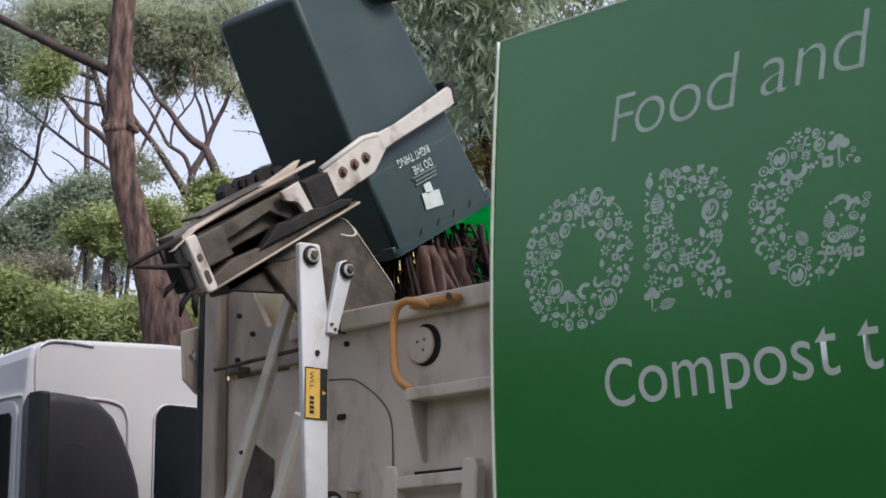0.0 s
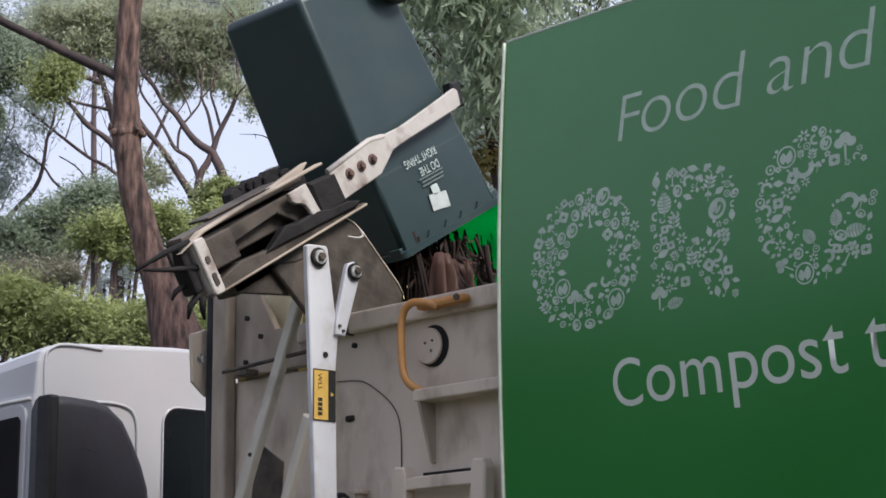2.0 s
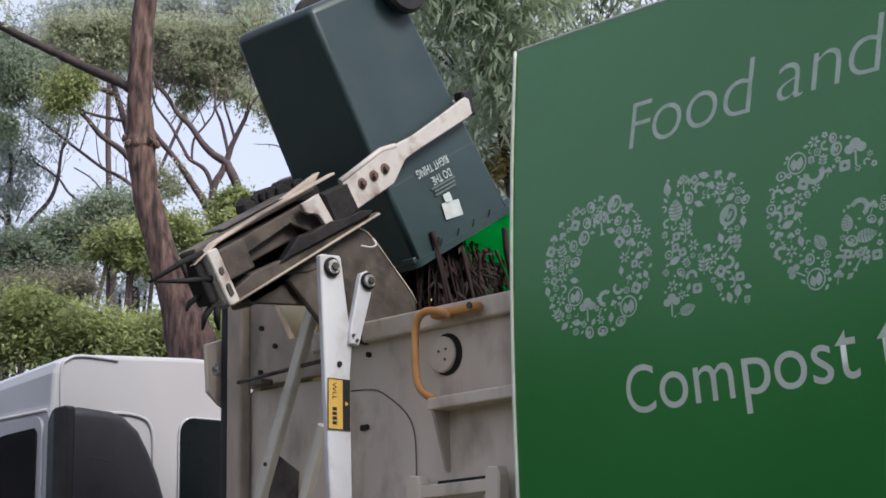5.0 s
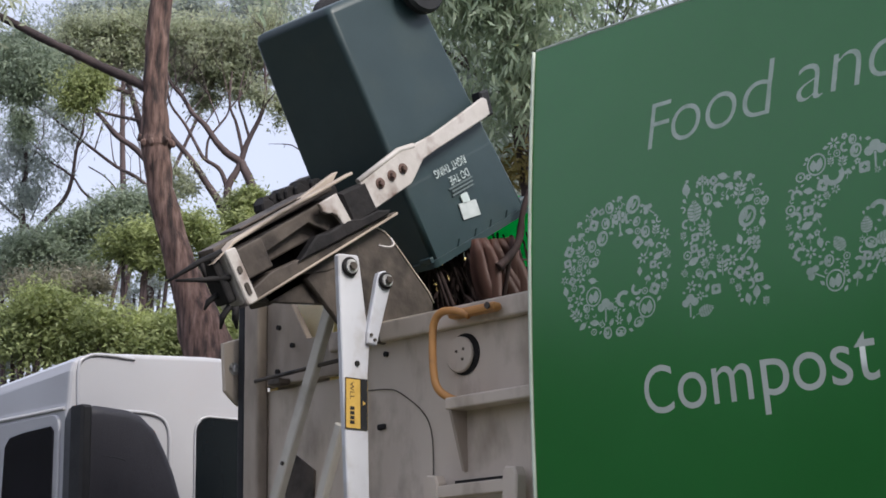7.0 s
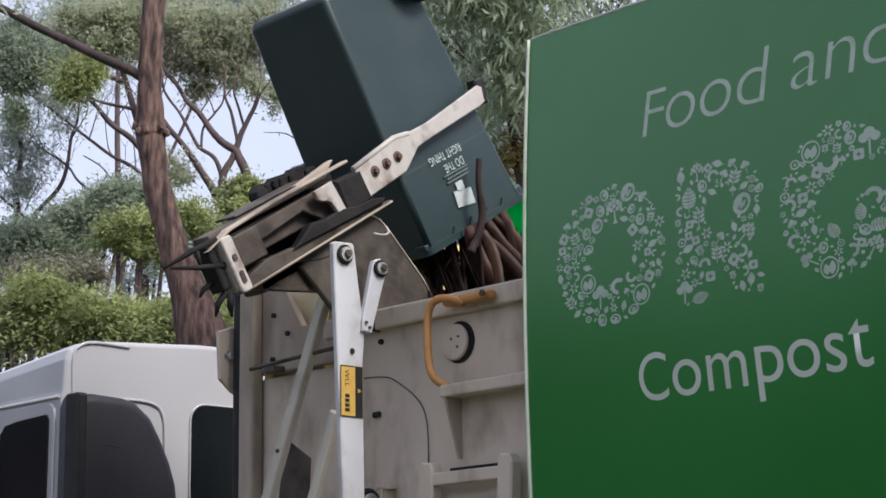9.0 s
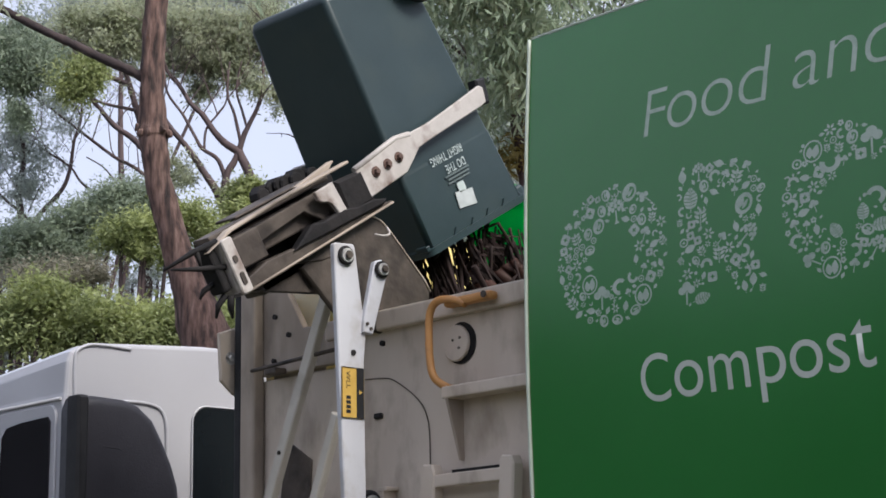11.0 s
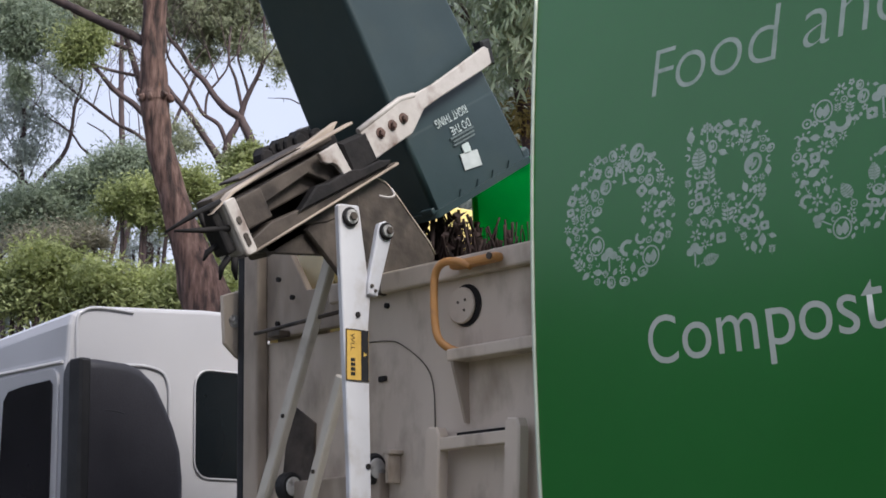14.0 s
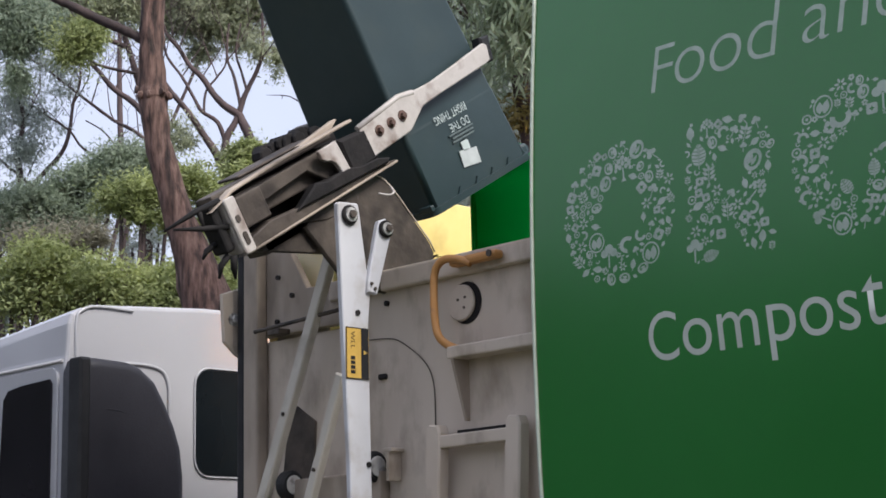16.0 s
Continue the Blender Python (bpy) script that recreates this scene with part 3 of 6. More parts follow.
    cowl = part("air_intake_cowl", bm, M_INTAKE, TRUCK, "dark grey plastic air intake cowl behind the cab")
    for f in cowl.data.polygons:
        f.use_smooth = True
    bm = bmesh.new()
    prism(bm, rounded(4.243, 1.2, 4.30, 2.716, 0.01), plane_yz(xr + 0.05), 0.10, 0.012)
    part("cowl_edge", bm, M_RUBBER, cowl, "black moulded edge")
    bm = bmesh.new()
    tube(bm, smooth_path([(xr + 0.131, 4.36, 2.50), (xr + 0.134, 4.45, 2.495), (xr + 0.130, 4.50, 2.48)]), 0.002, 5)
    part("moulding_line", bm, M_INTAKE, cowl)


cab()


def chassis_and_wheels():
    bm = bmesh.new()
    for y in (5.0, 5.9):
        box(bm, (-9.0, y - 0.05, 0.75), (1.4, y + 0.05, 1.0))
    for x in (-8.5, -6.4, -4.2, -1.6, 0.8):
        box(bm, (x, 4.95, 0.78), (x + 0.1, 5.95, 1.1))
    chassis = part("chassis", bm, M_BLACK, TRUCK, "black steel ladder chassis")
    for x in (-8.0, -2.2, -0.9):
        for y in (4.45, 6.2):
            bm = bmesh.new()
            vs = prism(bm, [(0.5 * math.cos(k * math.tau / 28), 0.5 * math.sin(k * math.tau / 28)) for k in range(28)], plane_xz(y) @ Matrix.Translation((x, 0.5, 0)), 0.3, 0.04)
            wheel = part("wheel", bm, M_RUBBER, TRUCK, "black rubber truck tyre on a pale rim")
            bm = bmesh.new()
            disc(bm, (x, y - 0.01, 0.5), (0, -1, 0), 0.28, 0.02, 20, 0.008)
            part("rim", bm, M_CREAM, wheel)


chassis_and_wheels()


def bolt(bm, c, axis, r, h):
    disc(bm, c, axis, r * 1.7, h * 0.25, 16)
    disc(bm, Vector(c) + Vector(axis) * h * 0.25, axis, r, h, 6, r * 0.12)


def hopper():
    y = 4.31
    bm = bmesh.new()
    prism(bm, [(-5.78, 1.0), (-4.10, 1.0), (-4.10, 2.745), (-5.22, 2.745), (-5.24, 2.64), (-5.78, 2.64)], plane_xz(y + 0.03), 0.05, 0.004)
    wall = part("hopper_side_wall", bm, M_CREAM, TRUCK, "dusty cream steel hopper side wall")
    bm = bmesh.new()
    box(bm, (-5.30, y, 2.738), (-4.11, y + 0.09, 2.812), bevel=0.008)
    part("hopper_rim", bm, M_CREAM, TRUCK, "folded cream steel hopper rim")
    bm = bmesh.new()
    box(bm, (-5.78, y - 0.03, 1.0), (-5.69, y + 0.025, 3.02), bevel=0.01)
    col = part("corner_column", bm, M_CREAM_DIRTY, TRUCK, "grimy cream steel corner column")
    bm = bmesh.new()
    box(bm, (-5.835, y - 0.02, 1.0), (-5.785, y + 0.07, 3.06), bevel=0.012)
    part("rubber_seal", bm, M_RUBBER, col, "black rubber edge strip")
    # cut-away panel between column and post
    bm = bmesh.new()
    prism(bm, [(-5.688, 2.652), (-5.22, 2.652), (-5.22, 2.80), (-5.44, 2.815), (-5.545, 2.975), (-5.688, 2.99)], plane_xz(y + 0.012), 0.03, 0.004)
    part("gusset_panel", bm, M_CREAM_DIRTY, TRUCK, "cut-away cream steel panel with rivets")
    bm = bmesh.new()
    for x, z in ((-5.585, 2.87), (-5.50, 2.79), (-5.59, 2.70), (-5.035, 2.433), (-5.0, 2.695), (-5.50, 2.45), (-5.52, 2.36)):
        disc(bm, (x, y - 0.004 if x < -5.2 else y + 0.03, z), (0, -1, 0), 0.010, 0.012, 10)
    parts_of("wall_bolt", bm, M_BLACK, wall)
    bm = bmesh.new()
    box(bm, (-5.045, y + 0.016, 2.425), (-5.005, y + 0.031, 2.445), bevel=0.005)
    part("slot_cover", bm, M_BLACK, wall)
    bm = bmesh.new()
    box(bm, (-5.66, y + 0.045, 1.0), (-5.36, y + 0.058, 2.72))
    part("backing_panel", bm, M_CREAM_DIRTY, TRUCK)
    # rod, braces
    bm = bmesh.new()
    tube(bm, [(-5.69, y - 0.04, 2.672), (-5.12, y - 0.07, 2.684)], 0.008, 8)
    box(bm, (-5.60, y - 0.05, 2.645), (-5.53, y + 0.005, 2.668), bevel=0.004)
    part("tie_rod", bm, M_STEEL, TRUCK, "dark steel tie rod")
    for a, b, w in (((-5.185, 2.93), (-5.695, 1.85), 0.025), ((-5.145, 2.45), (-5.405, 1.85), 0.021)):
        bm = bmesh.new()
        d = Vector((b[0] - a[0], b[1] - a[1]))
        s = Vector((-d.y, d.x)).normalized() * w
        prism(bm, [(a[0] - s.x, a[1] - s.y), (b[0] - s.x, b[1] - s.y), (b[0] + s.x, b[1] + s.y), (a[0] + s.x, a[1] + s.y)], plane_xz(y - 0.08), 0.035, 0.005)
        brace = part("diagonal_brace", bm, M_CREAM_LIGHT, TRUCK, "pale cream diagonal brace with scuffs")
        bm = bmesh.new()
        for t in (0.55, 0.92):
            disc(bm, (a[0] + d.x * t, y - 0.08, a[1] + d.y * t), (0, -1, 0), 0.008, 0.006, 8)
        parts_of("rivet", bm, M_STEEL, brace)
    # the wall is not cut: a dark plate carries the opening's shade
    bm = bmesh.new()
    prism(bm, [(-5.55, 2.395), (-5.405, 2.31), (-5.42, 2.10), (-5.60, 2.10)], plane_xz(y + 0.02), 0.014)
    part("opening_shade", bm, M_STEEL, wall, "dark triangular plate standing in for a shaded opening")
    bm = bmesh.new()
    box(bm, (-5.52, y - 0.02, 2.00), (-5.0, y + 0.03, 2.10), bevel=0.006)
    part("lower_rail", bm, M_CREAM_DIRTY, TRUCK)
    for x, z in ((-5.03, 2.115), (-5.50, 2.08)):
        bm = bmesh.new()
        disc(bm, (x - 0.03, y - 0.02, z), (1, 0, 0), 0.055, 0.05, 20, 0.01)
        r = part("roller", bm, M_RUBBER, TRUCK, "black rubber guide roller")
        bm = bmesh.new()
        disc(bm, (x + 0.02, y - 0.02, z), (1, 0, 0), 0.036, 0.006, 16, 0.002)
        part("hub", bm, M_BOLT, r)
    bm = bmesh.new()
    box(bm, (-4.955, y - 0.03, 2.06), (-4.94, y + 0.03, 2.17), bevel=0.003)
    box(bm, (-4.97, y - 0.03, 2.16), (-4.925, y + 0.03, 2.175), bevel=0.003)
    part("roller_bracket", bm, M_CREAM, TRUCK)
    bm = bmesh.new()
    vs = [bm.verts.new(p) for p in ((-5.72, 4.375, 2.74), (-5.36, 4.375, 2.74), (-5.40, 4.44, 3.04), (-5.76, 4.44, 3.04))]
    bm.faces.new(vs)
    bmesh.ops.solidify(bm, geom=bm.faces[:], thickness=0.012)
    part("inner_flap", bm, M_INNER, TRUCK, "clean cream steel flap inside the hopper")
    # small lamp bracket ahead of the column
    bm = bmesh.new()
    prism(bm, [(4.232, 2.838), (4.34, 2.876), (4.375, 2.57), (4.30, 2.605), (4.244, 2.652)], plane_yz(-5.87), 0.02, 0.004)
    br = part("bracket_plate", bm, M_CREAM, TRUCK, "cream bracket plate with a bolt")
    bm = bmesh.new()
    bolt(bm, (-5.85, 4.288, 2.742), (1, 0, 0), 0.015, 0.012)
    part("bolt", bm, M_BOLT, br)
    # round inspection port
    bm = bmesh.new()
    disc(bm, (-4.592, y + 0.03, 2.642), (0, -1, 0), 0.073, 0.005, 28)
    port = part("port_ring", bm, M_BLACK, TRUCK, "round inspection port with a dark gap")
    bm = bmesh.new()
    disc(bm, (-4.605, y + 0.026, 2.642), (0, -1, 0), 0.063, 0.016, 28, 0.004)
    part("port_cover", bm, M_CREAM, port)
    bm = bmesh.new()
    for x, z in ((-4.615, 2.653), (-4.585, 2.623), (-4.58, 2.658)):
        disc(bm, (x, y + 0.010, z), (0, -1, 0), 0.005, 0.003, 8)
    parts_of("screw", bm, M_STEEL, port)
    # handrail
    bm = bmesh.new()
    p = smooth_path([(-4.50, y - 0.035, 2.758), (-4.55, y - 0.055, 2.778), (-4.61, y - 0.06, 2.782), (-4.650, y - 0.06, 2.752), (-4.660, y - 0.06, 2.68), (-4.656, y - 0.06, 2.58), (-4.640, y - 0.055, 2.52), (-4.605, y - 0.025, 2.485), (-4.58, y + 0.02, 2.480)])
    tube(bm, p, 0.014, 10)
    rail = part("handrail", bm, M_ORANGE, TRUCK, "chipped orange painted grab rail")
    bm = bmesh.new()
    box(bm, (-4.60, y - 0.05, 2.757), (-4.37, y - 0.005, 2.788), bevel=0.012)
    part("rail_plate", bm, M_ORANGE, rail)
    bm = bmesh.new()
    disc(bm, (-4.385, y - 0.06, 2.772), (0, -1, 0), 0.012, 0.006, 10)
    part("rail_bolt", bm, M_STEEL, rail)
    # steps
    bm = bmesh.new()
    box(bm, (-4.615, y - 0.05, 2.445), (-4.16, y + 0.03, 2.487), bevel=0.006)
    st = part("step", bm, M_CREAM, TRUCK, "cream steel step")
    bm = bmesh.new()
    prism(bm, [(y - 0.045, 2.446), (y + 0.032, 2.446), (y + 0.032, 2.24), (y + 0.015, 2.24)], plane_yz(-4.60), 0.012)
    prism(bm, [(y - 0.045, 2.446), (y + 0.032, 2.446), (y + 0.032, 2.24), (y + 0.015, 2.24)], plane_yz(-4.20), 0.012)
    parts_of("step_gusset", bm, M_CREAM_DIRTY, st)
    for z in (2.175, 1.86):
        bm = bmesh.new()
        box(bm, (-4.69, y - 0.045, z - 0.025), (-4.31, y + 0.0, z + 0.018), bevel=0.005)
        part("ladder_rung", bm, M_CREAM, TRUCK, "cream steel ladder rung")
        bm = bmesh.new()
        box(bm, (-4.64, y + 0.018, z + 0.012), (-4.36, y + 0.0285, z + 0.036))
        part("slot", bm, M_BLACK, wall)
    for x in (-4.69, -4.31):
        bm = bmesh.new()
        prism(bm, [(x - 0.085, 1.4), (x - 0.01, 1.4), (x + 0.034, 2.20), (x + 0.022, 2.228), (x - 0.02, 2.232), (x - 0.034, 2.215)], plane_xz(y - 0.05), 0.05, 0.006)
        part("ladder_stile", bm, M_CREAM, TRUCK, "cream steel ladder stile")
    bm = bmesh.new()
    tube(bm, smooth_path([(-5.10, y + 0.028, 2.575), (-5.0, y + 0.027, 2.568), (-4.93, y + 0.026, 2.548), (-4.81, y + 0.025, 2.468), (-4.762, y + 0.025, 2.385), (-4.755, y + 0.025, 2.24)]), 0.0022, 6)
    part("cable", bm, M_STEEL, wall, "thin grey cable")
    # inside of the hopper
    bm = bmesh.new()
    prism(bm, [(4.42, 1.0), (6.5, 1.0), (6.5, 3.345), (4.98, 3.33), (4.94, 3.30), (4.75, 3.10), (4.42, 2.95)], plane_yz(-5.80), 0.05, 0.005)
    part("hopper_front_wall", bm, M_YELLOW, TRUCK, "yellow painted hopper front wall")
    # added unseen sheet: keeps amber light from bouncing off the wall onto the cab
    bm = bmesh.new()
    box(bm, (-5.83, 4.45, 1.0), (-5.803, 6.5, 3.32), bevel=0.004)
    part("beacon_bounce_shield", bm, M_STEEL, TRUCK, "unseen grimy dark steel sheet added behind the hopper wall against beacon bounce")
    bm = bmesh.new()
    box(bm, (-5.75, 6.42, 1.0), (-4.2, 6.48, 3.2))
    part("hopper_far_wall", bm, M_YELLOW, TRUCK, "yellow painted hopper far wall")
    bm = bmesh.new()
    box(bm, (-5.75, 4.40, 1.55), (-4.2, 6.42, 1.6))
    part("hopper_floor", bm, M_STEEL, TRUCK)


hopper()

# --- lifter, turned over with the bin it grips: local axes are along the gripper arm, up the bin, along the truck ---
TILT = 30.5
GRIP = Vector((-5.0, 4.586, 3.058))


def grip_pose(extra=0.0, dy=0.0, dz=0.0):
    """The lifter's pose: turned back by extra degrees round the heel of the arm, and shifted."""
    def at(angle, origin):
        c, s = math.cos(radians(angle)), math.sin(radians(angle))
        return Matrix(((0, 0, 1, origin.x), (c, -s, 0, origin.y), (s, c, 0, origin.z), (0, 0, 0, 1)))
    heel = Vector((-0.21, 0.30, 0.0))
    rest, turned = at(TILT, GRIP), at(TILT + extra, Vector((0, 0, 0)))
    shift = rest @ heel + Vector((0, dy, dz)) - turned @ heel
    return Matrix.Translation(shift) @ turned


def flat(w):
    return Matrix.Translation((0, 0, w))


def lifter():
    bm = bmesh.new()
    prism(bm, [(-0.83, 0.30), (-0.80, 0.405), (-0.30, 0.415), (-0.30, 0.31), (-0.42, 0.30), (-0.50, 0.37), (-0.78, 0.345)][::-1], flat(-0.02), 0.03, 0.004)
    box(bm, (-0.80, 0.31, -0.14), (-0.30, 0.41, -0.03), bevel=0.008)
    head = part("bin_lifter", bm, M_STEEL, TRUCK, "grimy steel bin lifter tipped over the hopper")
    BASE.pop(head, None)

    def sub(name, bm2, mat, label=""):
        return part(name, bm2, mat, head, label)

    bm = bmesh.new()  # end bracket
    prism(bm, rounded(-0.918, 0.225, -0.868, 0.425, 0.012), flat(0.03), 0.02, 0.004)
    box(bm, (-0.918, 0.225, -0.10), (-0.90, 0.425, 0.031), bevel=0.006)
    sub("end_bracket", bm, M_WORN_WHITE, "worn pale steel end bracket")
    bm = bmesh.new()
    for n0, n1 in ((0.255, 0.30), (0.335, 0.36)):
        prism(bm, rounded(-0.902, n0, -0.884, n1, 0.008), flat(0.0505), 0.004)
    parts_of("slot", bm, M_STEEL, head)
    bm = bmesh.new()
    box(bm, (-0.88, 0.24, -0.15), (-0.20, 0.43, -0.12), bevel=0.004)
    sub("back_plate", bm, M_BLACK, "black greasy back plate")
    bm = bmesh.new()
    box(bm, (-0.78, 0.175, -0.14), (-0.42, 0.224, -0.03), bevel=0.012)
    prism(bm, [(-0.85, 0.224), (-0.42, 0.238), (-0.42, 0.022), (-0.55, 0.082)], flat(-0.05), 0.02, 0.004)
    prism(bm, [(-0.62, 0.222), (-0.30, 0.235), (-0.34, 0.17), (-0.50, 0.185)], flat(-0.012), 0.012, 0.003)
    sub("under_beam", bm, M_STEEL, "grimy dark under beam")
    bm = bmesh.new()
    box(bm, (-0.86, 0.30, -0.01), (-0.74, 0.41, 0.035), bevel=0.005)
    sub("side_block", bm, M_STEEL)
    bm = bmesh.new()  # lower tray
    prism(bm, [(-0.925, 0.225), (-0.86, 0.225), (-0.70, 0.232), (-0.22, 0.245), (-0.12, 0.252), (-0.12, 0.258), (-0.26, 0.262), (-0.55, 0.272), (-0.76, 0.287), (-0.90, 0.26)], flat(-0.02), 0.06, 0.004)
    box(bm, (-0.90, 0.225, -0.12), (-0.25, 0.24, -0.02), bevel=0.004)
    sub("lower_tray", bm, M_STEEL, "grey steel lower tray")
    bm = bmesh.new()
    tube(bm, [(-0.9, 0.226, 0.042), (-0.12, 0.25, 0.042)], 0.005, 6)
    sub("tray_edge", bm, M_CREAM_DIRTY)
    bm = bmesh.new()  # top plates
    prism(bm, [(-0.97, 0.405), (-0.85, 0.432), (-0.60, 0.446), (-0.24, 0.452), (-0.24, 0.462), (-0.62, 0.456), (-0.86, 0.443)], flat(0.0), 0.04, 0.003)
    sub("top_rail", bm, M_CREAM_DIRTY, "grimy pale steel top rail")
    bm = bmesh.new()
    prism(bm, [(-0.46, 0.45), (-0.29, 0.455), (-0.25, 0.478), (-0.26, 0.482), (-0.46, 0.458)], flat(-0.05), 0.03, 0.003)
    sub("top_flange", bm, M_CREAM_DIRTY)
    bm = bmesh.new()
    box(bm, (-0.90, 0.425, -0.12), (-0.30, 0.445, -0.03), bevel=0.005)
    box(bm, (-0.72, 0.448, -0.20), (-0.34, 0.458, -0.08), bevel=0.006)
    sub("top_plate", bm, M_STEEL)
    bm = bmesh.new()
    rng = random.Random(3)
    for k in range(9):
        b = -0.42 + 0.028 * k
        q = 0.028 + rng.uniform(0, 0.014)
        disc(bm, (b, 0.452 + rng.uniform(-0.01, 0.012), -0.30 + rng.uniform(-0.04, 0.04)), (0, 0, 1), q, 0.06, 9, 0.006)
    parts_of("chain_link", bm, M_BLACK, head, "black greasy chain link")
    bm = bmesh.new()  # greasy pivot block behind the arm
    prism(bm, [(-0.345, 0.285), (-0.20, 0.29), (-0.205, 0.412), (-0.345, 0.418)], flat(0.0), 0.05, 0.012)
    disc(bm, (-0.27, 0.35, -0.5), (0, 0, 1), 0.06, 0.5, 16)
    sub("pivot_block", bm, M_BLACK, "black greasy pivot block")
    bm = bmesh.new()
    prism(bm, [(-0.455, 0.418), (-0.36, 0.422), (-0.345, 0.30), (-0.385, 0.297), (-0.392, 0.33), (-0.40, 0.352), (-0.415, 0.366), (-0.435, 0.372), (-0.452, 0.385)], flat(0.035), 0.018, 0.003)
    sub("latch_plate", bm, M_WORN_WHITE, "pale steel latch plate")
    bm = bmesh.new()
    box(bm, (-0.52, 0.262, -0.12), (-0.18, 0.315, 0.03), bevel=0.01)
    prism(bm, [(-0.64, 0.272), (-0.17, 0.262), (-0.15, 0.276), (-0.21, 0.296), (-0.30, 0.300), (-0.36, 0.318), (-0.47, 0.312), (-0.52, 0.325)], flat(0.01), 0.045, 0.006)
    sub("slide_block", bm, M_BLACK)
    for w in (0.025, -0.56):  # gripper arms on both sides of the bin
        bm = bmesh.new()
        prism(bm, [(-0.235, 0.301), (0.005, 0.320), (0.035, 0.336), (0.110, 0.380), (0.20, 0.388), (0.505, 0.406), (0.538, 0.412), (0.552, 0.468), (0.535, 0.482), (0.30, 0.456), (0.20, 0.446),
                   (0.089, 0.446), (0.015, 0.452), (-0.232, 0.420)], flat(w), 0.02, 0.004)
        tube(bm, [(-0.232, 0.42, w + 0.012), (0.015, 0.452, w + 0.012), (0.089, 0.442, w + 0.014)], 0.012, 6)
        arm = sub("gripper_arm", bm, M_WORN_WHITE, "worn white steel gripper arm with rust marks")
        bm = bmesh.new()
        for b, n in ((-0.143, 0.386), (-0.075, 0.391), (-0.010, 0.394)):
            bolt(bm, (b, n - 0.008, w + 0.02), (0, 0, 1), 0.012, 0.014)
        parts_of("arm_bolt", bm, M_RUST, head)
        bm = bmesh.new()
        prism(bm, [(0.515, 0.405), (0.575, 0.40), (0.60, 0.50), (0.545, 0.505)], flat(w - 0.05), 0.055, 0.008)
        sub("rubber_pad", bm, M_RUBBER)
    bm = bmesh.new()  # rocker plate carrying the two links
    prism(bm, [(-0.60, 0.20), (-0.52, 0.24), (-0.28, 0.264), (-0.215, 0.252), (-0.17, 0.205), (-0.150, 0.16), (-0.085, -0.075), (-0.083, -0.12), (-0.105, -0.155), (-0.28, -0.22), (-0.52, -0.06)], flat(-0.03), 0.025, 0.006)
    sub("rocker_plate", bm, M_STEEL, "brown stained steel rocker plate")
    bm = bmesh.new()
    tube(bm, [(-0.28, 0.264, -0.004), (-0.215, 0.252, -0.004), (-0.17, 0.205, -0.004), (-0.150, 0.16, -0.004), (-0.085, -0.075, -0.004), (-0.083, -0.12, -0.004)], 0.003, 6)
    sub("rocker_edge", bm, M_CREAM)
    bm = bmesh.new()  # black guard fingers at the outer end
    for pts, r in (([(-0.91, 0.425, 0.02), (-1.0, 0.428, 0.0), (-1.13, 0.418, -0.02)], 0.012), ([(-0.92, 0.335, 0.02), (-1.0, 0.365, 0.0), (-1.10, 0.408, -0.02)], 0.012),
                   ([(-0.99, 0.43, 0.0), (-1.0, 0.36, 0.0)], 0.012), ([(-0.95, 0.25, 0.0), (-0.985, 0.225, -0.02), (-1.005, 0.19, -0.03)], 0.012),
                   ([(-0.94, 0.24, 0.01), (-0.955, 0.20, 0.0), (-0.95, 0.165, -0.02)], 0.013), ([(-0.95, 0.30, -0.02), (-1.0, 0.29, -0.04), (-1.02, 0.27, -0.05)], 0.011)):
        tube(bm, pts, [r] + [r * 0.9] * (len(pts) - 2) + [r * 0.35], 6)
    box(bm, (-0.965, 0.255, -0.06), (-0.926, 0.42, 0.02), bevel=0.01)
    parts_of("guard_finger", bm, M_BLACK, head, "black rubber guard finger")
    bm = bmesh.new()
    tube(bm, smooth_path([(-0.335, 0.195, 0.12), (-0.31, 0.175, 0.14), (-0.285, 0.175, 0.14), (-0.268, 0.195, 0.12)]), 0.004, 6)
    sub("wire_hook", bm, M_WORN_WHITE)
    return head


LIFTER = lifter()


def link_arm(pivot, name, outline, bolts, label, sticker=False):
    """A flat link that swings in the truck's cross plane; built round its lower pivot."""
    bm = bmesh.new()
    prism(bm, outline, plane_yz(-0.005), 0.025, 0.004)
    link = part(name, bm, M_WHITE, TRUCK, label)
    for (y, z), r in bolts:
        bm = bmesh.new()
        disc(bm, (0.02, y, z), (1, 0, 0), r * 1.8, 0.012, 20, 0.003)
        part("bolt_boss", bm, M_BLACK, link)
        bm = bmesh.new()
        disc(bm, (0.032, y, z), (1, 0, 0), r * 1.3, 0.006, 16)
        part("washer", bm, M_BOLT, link)
        bm = bmesh.new()
        disc(bm, (0.038, y, z), (1, 0, 0), r * 0.8, 0.012, 6, 0.002)
        part("bolt", bm, M_STEEL, link)
    return link


POST_FOOT, LINK_FOOT = Vector((-4.85, 4.065, 1.60)), Vector((-4.835, 4.112, 2.705))
POST = link_arm(POST_FOOT, "lift_post", [(-0.038, -0.1), (0.050, -0.1), (0.046, 0.40), (0.038, 0.97), (0.048, 1.08), (0.000, 1.385), (-0.008, 1.392), (-0.086, 1.388), (-0.094, 1.38), (-0.050, 0.5)],
                [((-0.046, 1.346), 0.019)], "white painted steel lift post with a yellow sticker")
